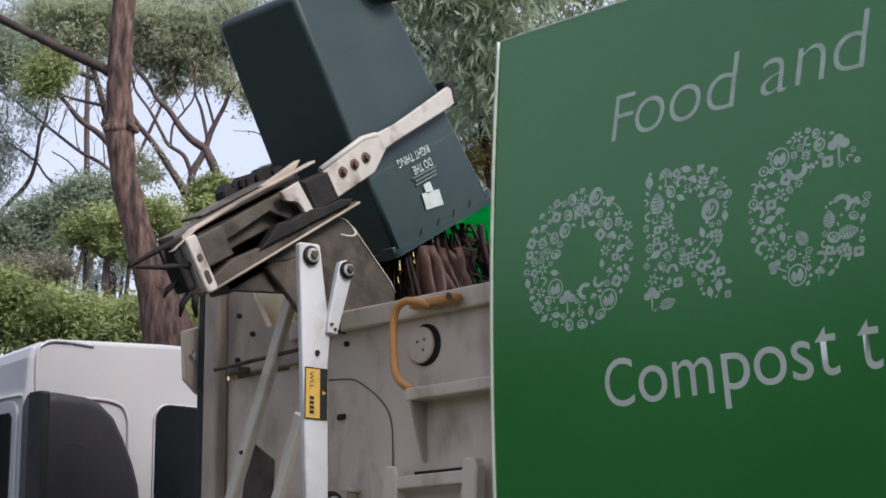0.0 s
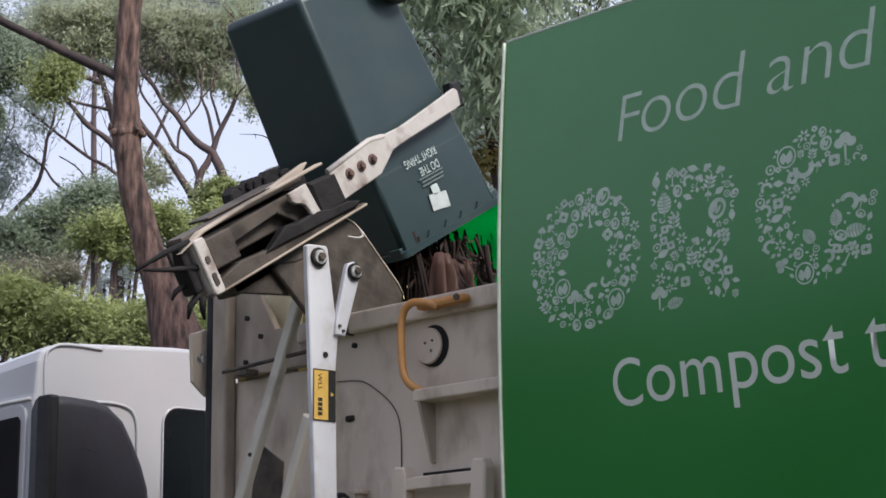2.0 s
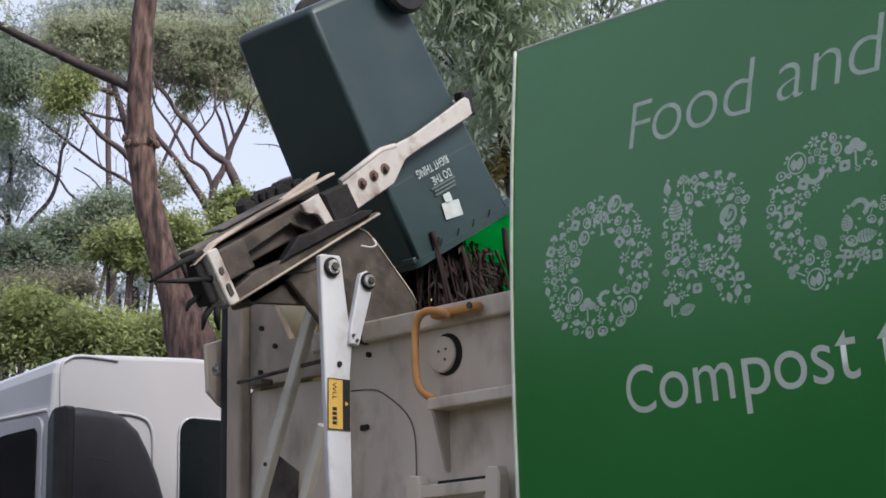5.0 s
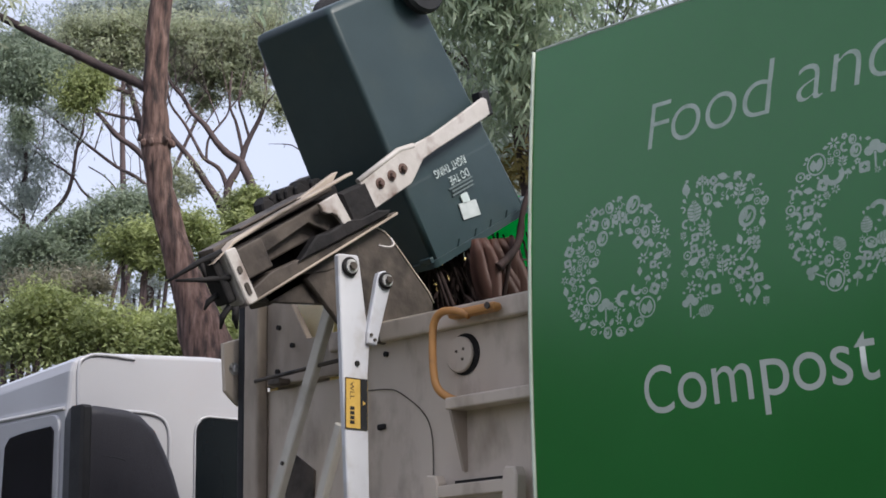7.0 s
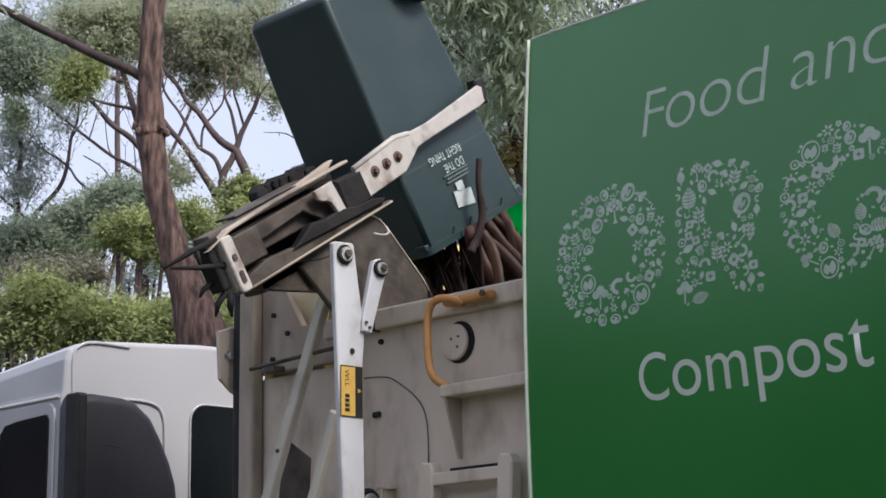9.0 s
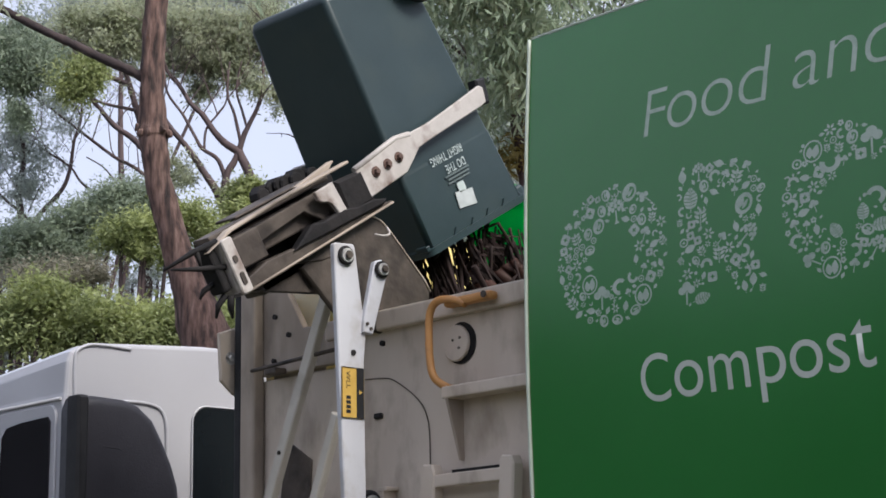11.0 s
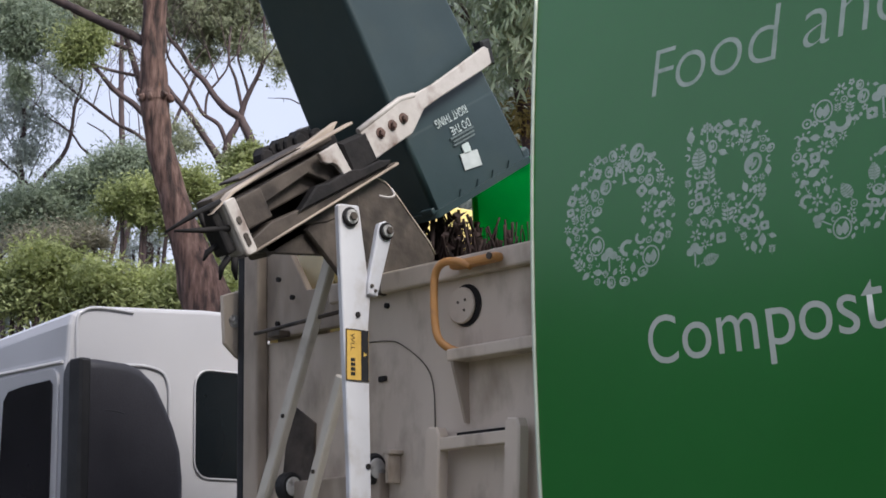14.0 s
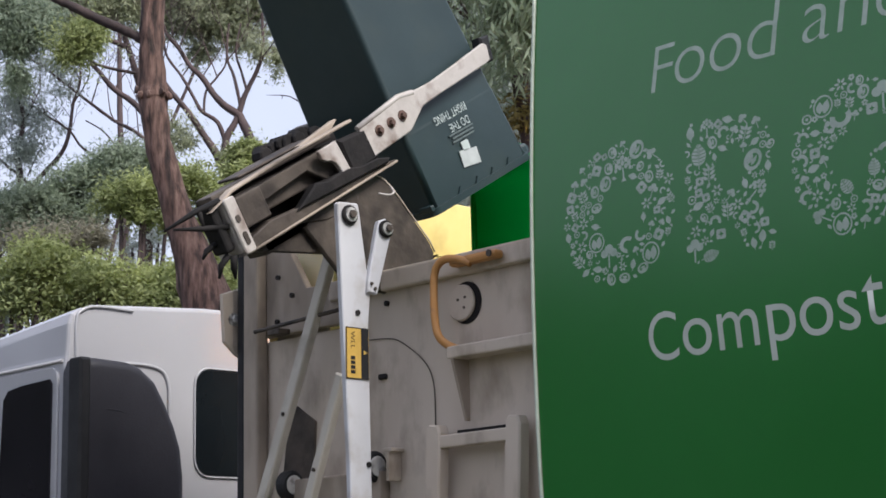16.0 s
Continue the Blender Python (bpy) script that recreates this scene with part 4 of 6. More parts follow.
LINK = link_arm(LINK_FOOT, "short_link", [(-0.022, -0.02), (0.020, -0.025), (0.028, 0.0), (0.090, 0.205), (0.086, 0.232), (0.06, 0.246), (0.032, 0.235), (0.024, 0.21), (-0.02, 0.02)],
                [((0.057, 0.208), 0.017)], "white painted short steel link")


def post_details():
    bm = bmesh.new()
    prism(bm, rounded(-0.066, 0.785, 0.034, 0.960, 0.003), plane_yz(0.021), 0.002)
    st = part("sticker", bm, M_STICKER, POST, "yellow load limit sticker with black print")
    bm = bmesh.new()
    prism(bm, [(0.000, 0.788), (0.032, 0.788), (0.032, 0.957), (0.000, 0.957)], plane_yz(0.0235), 0.001)
    for y0, z0, y1, z1 in ((-0.066, 0.785, 0.034, 0.788), (-0.066, 0.957, 0.034, 0.960), (-0.066, 0.785, -0.063, 0.960)):
        prism(bm, [(y0, z0), (y1, z0), (y1, z1), (y0, z1)], plane_yz(0.0235), 0.001)
    part("sticker_band", bm, M_RUBBER, st)
    bm = bmesh.new()
    prism(bm, [(0.010, 0.868), (0.024, 0.876), (0.010, 0.884)], plane_yz(0.025), 0.001)
    part("warning_triangle", bm, M_STICKER, st)
    words = spread_text("WLL", 0.0, 0.060, 0.0, 0.020)
    for v in words.verts:
        v.co = (0.0238, -0.046 + v.co.y, 0.946 - v.co.x)
    for k in range(4):
        vs = [words.verts.new(p) for p in ((0.0238, -0.046, 0.862 - 0.016 * k), (0.0238, -0.026, 0.862 - 0.016 * k), (0.0238, -0.026, 0.850 - 0.016 * k), (0.0238, -0.046, 0.850 - 0.016 * k))]
        words.faces.new(vs)
    parts_of("sticker_letter", words, M_RUBBER, st)
    bm = bmesh.new()
    for y, z in ((-0.012, 1.012), (0.03, 0.50)):
        disc(bm, (0.019, y, z), (1, 0, 0), 0.010, 0.006, 10)
    parts_of("bolt_hole", bm, M_BLACK, POST)
    bm = bmesh.new()
    for y, z in ((-0.008, 0.01), (0.008, -0.006)):
        disc(bm, (0.02, y, z), (1, 0, 0), 0.006, 0.006, 8)
    parts_of("pin", bm, M_STEEL, LINK)


post_details()


# --- wheelie bin held upside down by the lifter ---
BIN = tagged(new("wheelie_bin"), "dark green plastic wheelie bin tipped upside down by the lifter", "wheelie bin")


def wheelie_bin():
    def ring(n, b0, b1, w0, w1, r):
        return [(x, n, y) for x, y in rounded(b0, w0, b1, w1, r, 6)]

    bm = bmesh.new()
    levels = [(0.0, 0.0, 0.57, -0.50, 0.0, 0.018), (0.30, 0.004, 0.547, -0.493, -0.007, 0.02), (0.31, 0.006, 0.545, -0.491, -0.009, 0.02),
              (0.75, 0.012, 0.512, -0.482, -0.018, 0.022), (1.005, 0.018, 0.492, -0.476, -0.025, 0.024), (1.03, 0.026, 0.484, -0.468, -0.033, 0.03), (1.036, 0.045, 0.465, -0.45, -0.05, 0.03)]
    inner = [(0.98, 0.03, 0.48, -0.46, -0.04, 0.07), (0.30, 0.012, 0.539, -0.485, -0.015, 0.065), (0.0, 0.008, 0.562, -0.492, -0.008, 0.062)]
    rings = [[bm.verts.new(p) for p in ring(*l)] for l in levels]
    inn = [[bm.verts.new(p) for p in ring(*l)] for l in inner]
    for a, b in list(zip(rings, rings[1:])) + list(zip(inn, inn[1:])) + [(inn[-1], rings[0])]:
        for k in range(len(a)):
            bm.faces.new((a[k], a[(k + 1) % len(a)], b[(k + 1) % len(a)], b[k])).smooth = True
    bm.faces.new(rings[-1])
    bm.faces.new(inn[0])
    bmesh.ops.recalc_face_normals(bm, faces=bm.faces[:])
    for f in bm.faces:  # only the rounded corners are smooth
        if sum(e.calc_length() > 0.2 for e in f.edges) >= 2 and min(e.calc_length() for e in f.edges) > 0.03 or f.calc_area() > 0.05:
            f.smooth = False
    part("bin_body", bm, M_BIN, BIN)
    bm = bmesh.new()  # rim flange
    o, i = rounded(-0.020, -0.512, 0.588, 0.012, 0.035, 6), rounded(0.008, -0.492, 0.562, -0.008, 0.03, 6)
    rs = [[bm.verts.new((x, n, y)) for x, y in c] for c, n in ((o, 0.018), (o, -0.008), (i, -0.008), (i, 0.02))]
    for a, b in zip(rs, rs[1:] + rs[:1]):
        for k in range(len(a)):
            bm.faces.new((a[k], a[(k + 1) % len(a)], b[(k + 1) % len(a)], b[k]))
    bmesh.ops.recalc_face_normals(bm, faces=bm.faces[:])
    part("rim", bm, M_BIN, BIN, "dark green moulded rim")
    for b in (0.15, 0.255, 0.35, 0.45):  # stiffening webs over the rim
        for w in (0.002, -0.502):
            bm = bmesh.new()
            prism(bm, [(b - 0.014, 0.017), (b + 0.014, 0.017), (b + 0.010, 0.042)], flat(w - 0.006 if w > -0.1 else w - 0.006), 0.012)
            part("rim_web", bm, M_BIN, BIN)
    bm = bmesh.new()  # comb lug at the front corner
    box(bm, (-0.022, 0.012, -0.06), (-0.002, 0.035, 0.005), bevel=0.004)
    parts_of("comb_lug", bm, M_BIN, BIN)
    bm = bmesh.new()  # rubbed corner of the back edge and hinge handles
    for w in (-0.44, -0.06):
        box(bm, (0.575, 0.0, w - 0.025), (0.63, 0.05, w + 0.025), bevel=0.012)
    tube(bm, [(0.622, 0.025, -0.46), (0.622, 0.025, -0.04)], 0.014, 10)
    parts_of("hinge_handle", bm, M_BIN, BIN, "dark green moulded handle bar")
    for w in (-0.005, -0.525):
        bm = bmesh.new()
        disc(bm, (0.475, 0.965, w), (0, 0, 1), 0.105, 0.05, 28, 0.012)
        wheel = part("wheel", bm, M_RUBBER, BIN, "black rubber wheel")
        bm = bmesh.new()
        disc(bm, (0.475, 0.965, w + (0.05 if w > -0.1 else -0.008)), (0, 0, 1), 0.05, 0.008, 16)
        part("hub", bm, M_BIN, wheel)
    bm = bmesh.new()
    tube(bm, [(0.475, 0.965, -0.52), (0.475, 0.965, 0.03)], 0.012, 8)
    part("axle", bm, M_STEEL, BIN)
    # print on the side; the words stand upside down with the bin
    face = 0.0025
    for words, centre, n, width, cap in (("DO THE", 0.292, 0.252, 0.112, 0.034), ("RIGHT THING", 0.268, 0.302, 0.185, 0.034)):
        bm = spread_text(words, 0.0, width, 0.0, cap)
        for v in bm.verts:
            h = n + 0.013 - v.co.y
            v.co = (centre + width / 2 - v.co.x, h, face - 0.0235 * h + 0.0035)
        parts_of("bin_letter", bm, M_PRINT, BIN, "pale printed letter")
    bm = bmesh.new()
    for k, (b0, b1) in enumerate(((0.215, 0.355), (0.225, 0.35), (0.22, 0.345))):
        n = 0.222 - 0.014 * k
        prism(bm, [(b0, n), (b1, n), (b1, n + 0.006), (b0, n + 0.006)], flat(0.0), 0.003)
    parts_of("fine_print", bm, M_FAINT, BIN, "unreadable fine print bars")
    bm = bmesh.new()
    prism(bm, rounded(0.255, 0.148, 0.295, 0.185, 0.006), flat(0.0005), 0.003)
    part("small_label", bm, M_PRINT, BIN, "small worn pale label")
    bm = bmesh.new()
    prism(bm, [(0.222, 0.095), (0.318, 0.080), (0.325, 0.142), (0.230, 0.158)], flat(0.0005), 0.003)
    part("paper_label", bm, M_PAPER, BIN, "peeling white paper label")
    # lid, hung from the handle bar; its own axes start at the hinge
    bm = bmesh.new()
    n = 9
    rows = []
    for k in range(n + 1):
        t = k / n
        y = -0.02 - 0.60 * t
        dome = 0.055 * math.sin(math.pi * min(1, t * 1.02)) ** 0.6 if 0 < t < 1 else 0.0
        half = 0.195 * (1 - 0.10 * max(0, t - 0.75) / 0.25)
        rows.append([(dome * (1 - (abs(s) ** 4)), y, -0.155 + half * s) for s in (-1, -0.93, -0.8, -0.4, 0, 0.4, 0.8, 0.93, 1)])
    vs = [[bm.verts.new(p) for p in r] for r in rows]
    for a, b in zip(vs, vs[1:]):
        for k in range(8):
            bm.faces.new((a[k], a[k + 1], b[k + 1], b[k])).smooth = True
    ex = bmesh.ops.solidify(bm, geom=bm.faces[:], thickness=0.006)
    lid = part("lid", bm, M_LID, BIN, "bright green plastic lid hanging open")
    bm = bmesh.new()
    o = [rows[k][0] for k in range(n + 1)] + [rows[n][j] for j in range(1, 8)] + [rows[k][8] for k in range(n, -1, -1)]
    tube(bm, o, 0.012, 6)
    part("lid_rim", bm, M_LID, lid)
    bm = bmesh.new()
    for w in (-0.40, -0.10):
        box(bm, (-0.03, -0.05, w - 0.03), (0.025, 0.03, w + 0.03), bevel=0.01)
    parts_of("hinge_ear", bm, M_LID, lid)
    return lid


LID = wheelie_bin()


# --- amber beacon behind the hopper front wall ---
BEACON = thing("amber_beacon", (-6.15, 5.75, 3.03), "amber rotating warning beacon behind the hopper", "beacon")


def amber_beacon():
    x, y, z = -6.15, 5.75, 3.03
    bm = bmesh.new()
    box(bm, (x - 0.10, y - 0.10, 0.9), (x + 0.10, y + 0.10, z - 0.03), bevel=0.01)
    part("beacon_post", bm, M_CREAM_DIRTY, TRUCK)
    bm = bmesh.new()
    disc(bm, (x, y, z - 0.03), (0, 0, 1), 0.075, 0.03, 20, 0.006)
    part("beacon_base", bm, M_RUBBER, BEACON)
    bm = bmesh.new()  # cupped reflector; turns about the upright axis
    for k in range(8):
        a0, a1 = radians(70 + 220 * k / 8), radians(70 + 220 * (k + 1) / 8)
        bm.faces.new([bm.verts.new(p) for p in ((0.06 * math.cos(a0), 0.06 * math.sin(a0), 0.0), (0.06 * math.cos(a1), 0.06 * math.sin(a1), 0.0),
                                                (0.06 * math.cos(a1), 0.06 * math.sin(a1), 0.14), (0.06 * math.cos(a0), 0.06 * math.sin(a0), 0.14))])
    bmesh.ops.remove_doubles(bm, verts=bm.verts[:], dist=1e-5)
    bmesh.ops.solidify(bm, geom=bm.faces[:], thickness=0.004)
    turner = part("reflector", bm, M_BOLT, BEACON, "turning metal reflector")
    bm = bmesh.new()
    box(bm, (-0.03, -0.025, 0.03), (-0.012, 0.025, 0.11))
    part("bulb", bm, M_AMBER, turner, "glowing amber bulb")
    return turner


REFLECTOR = amber_beacon()

# --- garden waste tumbling out of the bin ---
def spiky(bm, a, b, r, rng, spines, reach):
    """A stalk with narrow leaflets on both sides."""
    a, b = Vector(a), Vector(b)
    mid = (a + b) / 2 + Vector((rng.uniform(-.03, .03), rng.uniform(-.03, .03), 0.02))
    pts = smooth_path([a, mid, b], 5)
    tube(bm, pts, [r * (1 - 0.6 * i / len(pts)) for i in range(len(pts))], 6)
    for k in range(spines):
        p = pts[int(rng.uniform(0.25, 1.0) * (len(pts) - 1))]
        d = ((b - a).normalized() * 0.9 + Vector((rng.gauss(0, 1), rng.gauss(0, 1), rng.gauss(-0.2, 0.8))).normalized() * 0.8).normalized()
        q = p + d * reach * rng.uniform(0.5, 1)
        s = d.orthogonal().normalized() * 0.005
        v = [bm.verts.new(x) for x in (p - s, p + d * reach * 0.3 + s * 1.4, q, p + d * reach * 0.3 - s * 1.2)]
        bm.faces.new(v)


def bundle(seed, count, spread, length, material, name, label, spines=0, reach=0.1):
    """A loose bundle of dead stalks, hanging from its own origin."""
    rng = random.Random(seed)
    bm = bmesh.new()
    for _ in range(count):
        a = Vector((rng.uniform(-1, 1) * spread[0], rng.uniform(-1, 1) * spread[1], rng.uniform(0, 0.15)))
        b = a + Vector((rng.uniform(-1, 1) * 0.10, rng.uniform(-0.2, 1) * 0.2, -length * rng.uniform(0.6, 1)))
        spiky(bm, a, b, rng.choice((0.003, 0.005, 0.007, 0.012)), rng, spines, reach)
    me = mesh_of(name, bm, material)
    return tagged(new(name, me), label, "garden waste", "dead garden waste")


STALKS = bundle(11, 200, (0.20, 0.28), 0.60, M_FROND, "branch_tangle", "dark tangle of dead branches falling from the bin", 3, 0.10)
FROND = bundle(12, 10, (0.06, 0.06), 0.34, M_FROND, "dead_frond", "dark spiky dead frond sliding from the bin", 16, 0.13)
TWIG = bundle(14, 2, (0.02, 0.02), 0.13, M_FROND, "dry_twig", "small dark dry twig caught on the hopper", 8, 0.05)


def bark_strip():
    bm = bmesh.new()
    rng = random.Random(8)
    for s in range(7):
        x, y = rng.uniform(-0.08, 0.08), rng.uniform(-0.14, 0.09)
        rows = []
        for k in range(9):
            t = k / 8
            wdt = rng.uniform(0.028, 0.031) * (0.25 + math.sin(math.pi * (0.12 + 0.85 * t)))
            c = Vector((x + 0.02 * math.sin(3 * t + s), y + (0.06 + 0.02 * s) * t + 0.03 * math.sin(4 * t + s), -(0.36 + 0.02 * s) * t))
            rows.append([bm.verts.new(c + Vector((wdt * j * 0.7, wdt * j * 0.7, 0)) + Vector((0.012 * (1 - j * j), -0.012 * (1 - j * j), 0))) for j in (-1, -0.5, 0, 0.5, 1)])
        for a, b in zip(rows, rows[1:]):
            for k in range(4):
                bm.faces.new((a[k], a[k + 1], b[k + 1], b[k])).smooth = True
    bmesh.ops.solidify(bm, geom=bm.faces[:], thickness=0.006)
    return tagged(new("palm_sheath", mesh_of("palm_sheath", bm, M_SHEATH)), "red-brown dry palm sheath among the branches", "garden waste", "dead garden waste")


SHEATH = bark_strip()


def bent_branch():
    bm = bmesh.new()
    tube(bm, smooth_path([(0, -0.09, -0.20), (0, -0.03, -0.14), (0, 0.015, -0.06), (0, 0.025, 0.05), (0, 0.055, 0.15)]), [0.017] * 8 + [0.015] * 8 + [0.012] * 9, 8)
    tube(bm, smooth_path([(0, -0.03, -0.14), (-0.02, -0.02, -0.22), (-0.06, 0.0, -0.33)]), 0.009, 6)
    return tagged(new("bent_branch", mesh_of("bent_branch", bm, M_FROND)), "bent dark branch sticking up beside the bin", "garden waste", "dead garden waste")


BENT = bent_branch()


# --- trees: places are given as (distance, offset to the right, height) along the view up the street verge ---
def spot(d, u, z):
    return Vector((-0.7266 * d + 0.6871 * u, 0.6871 * d + 0.7266 * u, z))


def leaf_cloud(name, clumps, count, length, width, material, label, droop=0.5, seed=1, parent=None, kind=""):
    """Many small pointed leaves on tufts in uneven clumps; each clump is (distance, offset, height, radius across, radius up, share)."""
    rng = np.random.default_rng(seed)
    share = np.array([c[5] for c in clumps], float)
    share /= share.sum()
    cen, out = [], []
    for c, s in zip(clumps, share):
        n = max(8, int(count * s))
        tufts = max(6, n // 60)
        d = rng.normal(0, 1, (tufts, 3))
        d /= np.linalg.norm(d, axis=1)[:, None]
        rad = np.abs(rng.normal(0, 0.62, tufts)) + 0.12
        o = d * rad[:, None] * np.array([c[3], c[3], c[4]])
        k = rng.integers(0, tufts, n)
        size = (0.20 * min(0.6, c[3]) + length * 0.5) * rng.uniform(0.4, 1.6, tufts)[k, None]
        q = rng.normal(0, 1, (n, 3))
        cen.append(np.array(spot(c[0], c[1], c[2])) + o[k] + q * size * np.array([1, 1, 0.8]))
        out.append(d[k] + 0.5 * q)
    p, w = np.concatenate(cen), np.concatenate(out)
    n = len(p)
    ax = rng.normal(0, 1, (n, 3))
    ax[:, 2] = ax[:, 2] * 0.6 - droop
    ax /= np.linalg.norm(ax, axis=1)[:, None]
    w = w + rng.normal(0, 0.7, (n, 3)) + np.array([0, 0, 0.35])  # leaves face outward from their tuft
    side = np.cross(ax, w)
    side /= np.linalg.norm(side, axis=1)[:, None] + 1e-9
    ln = length * rng.uniform(0.55, 1.2, n)[:, None]
    wd = width * rng.uniform(0.7, 1.2, n)[:, None]
    nrm = np.cross(side, ax)
    v = np.stack([p, p + ax * ln * 0.45 + side * wd + nrm * wd * 0.3, p + ax * ln, p + ax * ln * 0.45 - side * wd + nrm * wd * 0.3], 1).reshape(-1, 3)
    me = bpy.data.meshes.new(name)
    me.vertices.add(4 * n)
    me.vertices.foreach_set("co", v.ravel())
    me.loops.add(4 * n)
    me.loops.foreach_set("vertex_index", np.arange(4 * n))
    me.polygons.add(n)
    me.polygons.foreach_set("loop_start", np.arange(0, 4 * n, 4))
    me.update(calc_edges=True)
    me.validate()
    me.materials.append(material)
    ob = new(name, me)
    if parent:
        ob.parent = parent
        ob.matrix_parent_inverse = BASE[parent]
    return tagged(ob, label, kind=kind)


def limb(bm, pts, r0, r1, seed=0, n=9, rough=0.0):
    p = smooth_path([spot(*q) for q in pts], 7)
    rng = random.Random(seed)
    if isinstance(r0, list):
        rr = [float(np.interp(i / 7, range(len(r0)), r0)) for i in range(len(p))]
    else:
        rr = [r0 + (r1 - r0) * i / (len(p) - 1) for i in range(len(p))]
    rr = [r * (1 + rough * rng.uniform(-1, 1)) for r in rr]
    tube(bm, p, rr, n)


def twigs(bm, start, direction, length, r, depth, rng):
    """Forking bare branches."""
    p, d = Vector(start), Vector(direction).normalized()
    pts = [p.copy()]
    for _ in range(4):
        d = (d + Vector((rng.gauss(0, 0.13), rng.gauss(0, 0.13), rng.gauss(0.03, 0.10)))).normalized()
        p = p + d * length / 4
        pts.append(p.copy())
    tube(bm, pts, [r * (1 - 0.11 * i) for i in range(5)], 5 if r < 0.02 else 7, cap=False)
    if depth:
        for k in range(rng.choice((2, 2, 3))):
            q = (d + Vector((rng.gauss(0, 0.45), rng.gauss(0, 0.45), rng.gauss(0.1, 0.3)))).normalized()
            twigs(bm, pts[-1 if k < 2 else 2], q, length * rng.uniform(0.6, 0.85), r * 0.58, depth - 1, rng)


def ironbark():
    root = thing("gum_tree", spot(14.0, -1.55, -0.05), "tall leaning gum tree with rough red-brown bark", "tree", "street trees")
    bm = bmesh.new()
    limb(bm, [(14.0, -1.45, -0.1), (14.0, -1.55, 2.0), (14.0, -1.80, 3.4), (14.0, -1.97, 4.07), (14.0, -2.10, 4.47), (14.0, -2.235, 4.89), (14.0, -2.325, 5.25), (14.0, -2.36, 5.54), (14.0, -2.365, 5.62),
              (14.0, -2.38, 5.76), (14.0, -2.385, 5.98), (14.0, -2.385, 6.2), (14.0, -2.365, 6.6), (14.0, -2.31, 7.4), (14.0, -2.2, 9.5)],
         [0.40, 0.33, 0.26, 0.186, 0.132, 0.108, 0.102, 0.112, 0.124, 0.100, 0.094, 0.093, 0.095, 0.085, 0.07], 0, 1, 28, 0.03)
    for v in bm.verts:  # furrowed, flaking bark
        q = Vector((v.co.x * 26, v.co.y * 26, v.co.z * 4.5))
        v.co += 0.013 * noise.noise_vector(q) + 0.012 * noise.noise_vector(v.co * 7)
    trunk = part("trunk", bm, M_BARK, root, "rough red-brown trunk")
    for du, dd, dz, r in ((0.115, -0.03, 0.0, 0.035), (-0.115, -0.03, 0.045, 0.030), (-0.09, -0.07, 0.0, 0.03), (0.08, -0.09, 0.015, 0.03), (-0.02, -0.11, -0.01, 0.03)):
        bm = bmesh.new()
        g = bmesh.ops.create_icosphere(bm, subdivisions=3, radius=r, matrix=Matrix.Translation(spot(14.0 + dd, -2.365 + du, 5.60 + dz)))
        for v in g["verts"]:
            v.co += 0.016 * noise.noise_vector(v.co * 25)
        for f in bm.faces:
            f.smooth = True
        part("burl", bm, M_BARK, trunk)
    bm = bmesh.new()
    limb(bm, [(14.0, -2.38, 6.02), (14.0, -2.57, 6.13), (14.0, -2.79, 6.235), (14.0, -3.04, 6.365), (14.0, -3.29, 6.49), (14.0, -3.54, 6.63), (14.0, -3.91, 6.82)], 0.042, 0.028, 3, 9, 0.10)
    limb(bm, [(14.0, -1.72, 3.75), (14.0, -1.55, 4.0), (14.1, -1.45, 4.25)], 0.06, 0.02, 3, 7)
    parts_of("limb", bm, M_BARK_DARK, root)
    leaf_cloud("crown", [(14, -2.0, 10.4, 2.0, 0.7, 1), (14, -3.75, 6.62, 0.12, 0.12, 0.05), (14, -3.62, 6.86, 0.10, 0.07, 0.03), (14, -4.2, 7.6, 0.7, 0.4, 0.4)], 3500, 0.12, 0.011, M_LEAF_OLIVE, "", 1.2, 4, root)


ironbark()


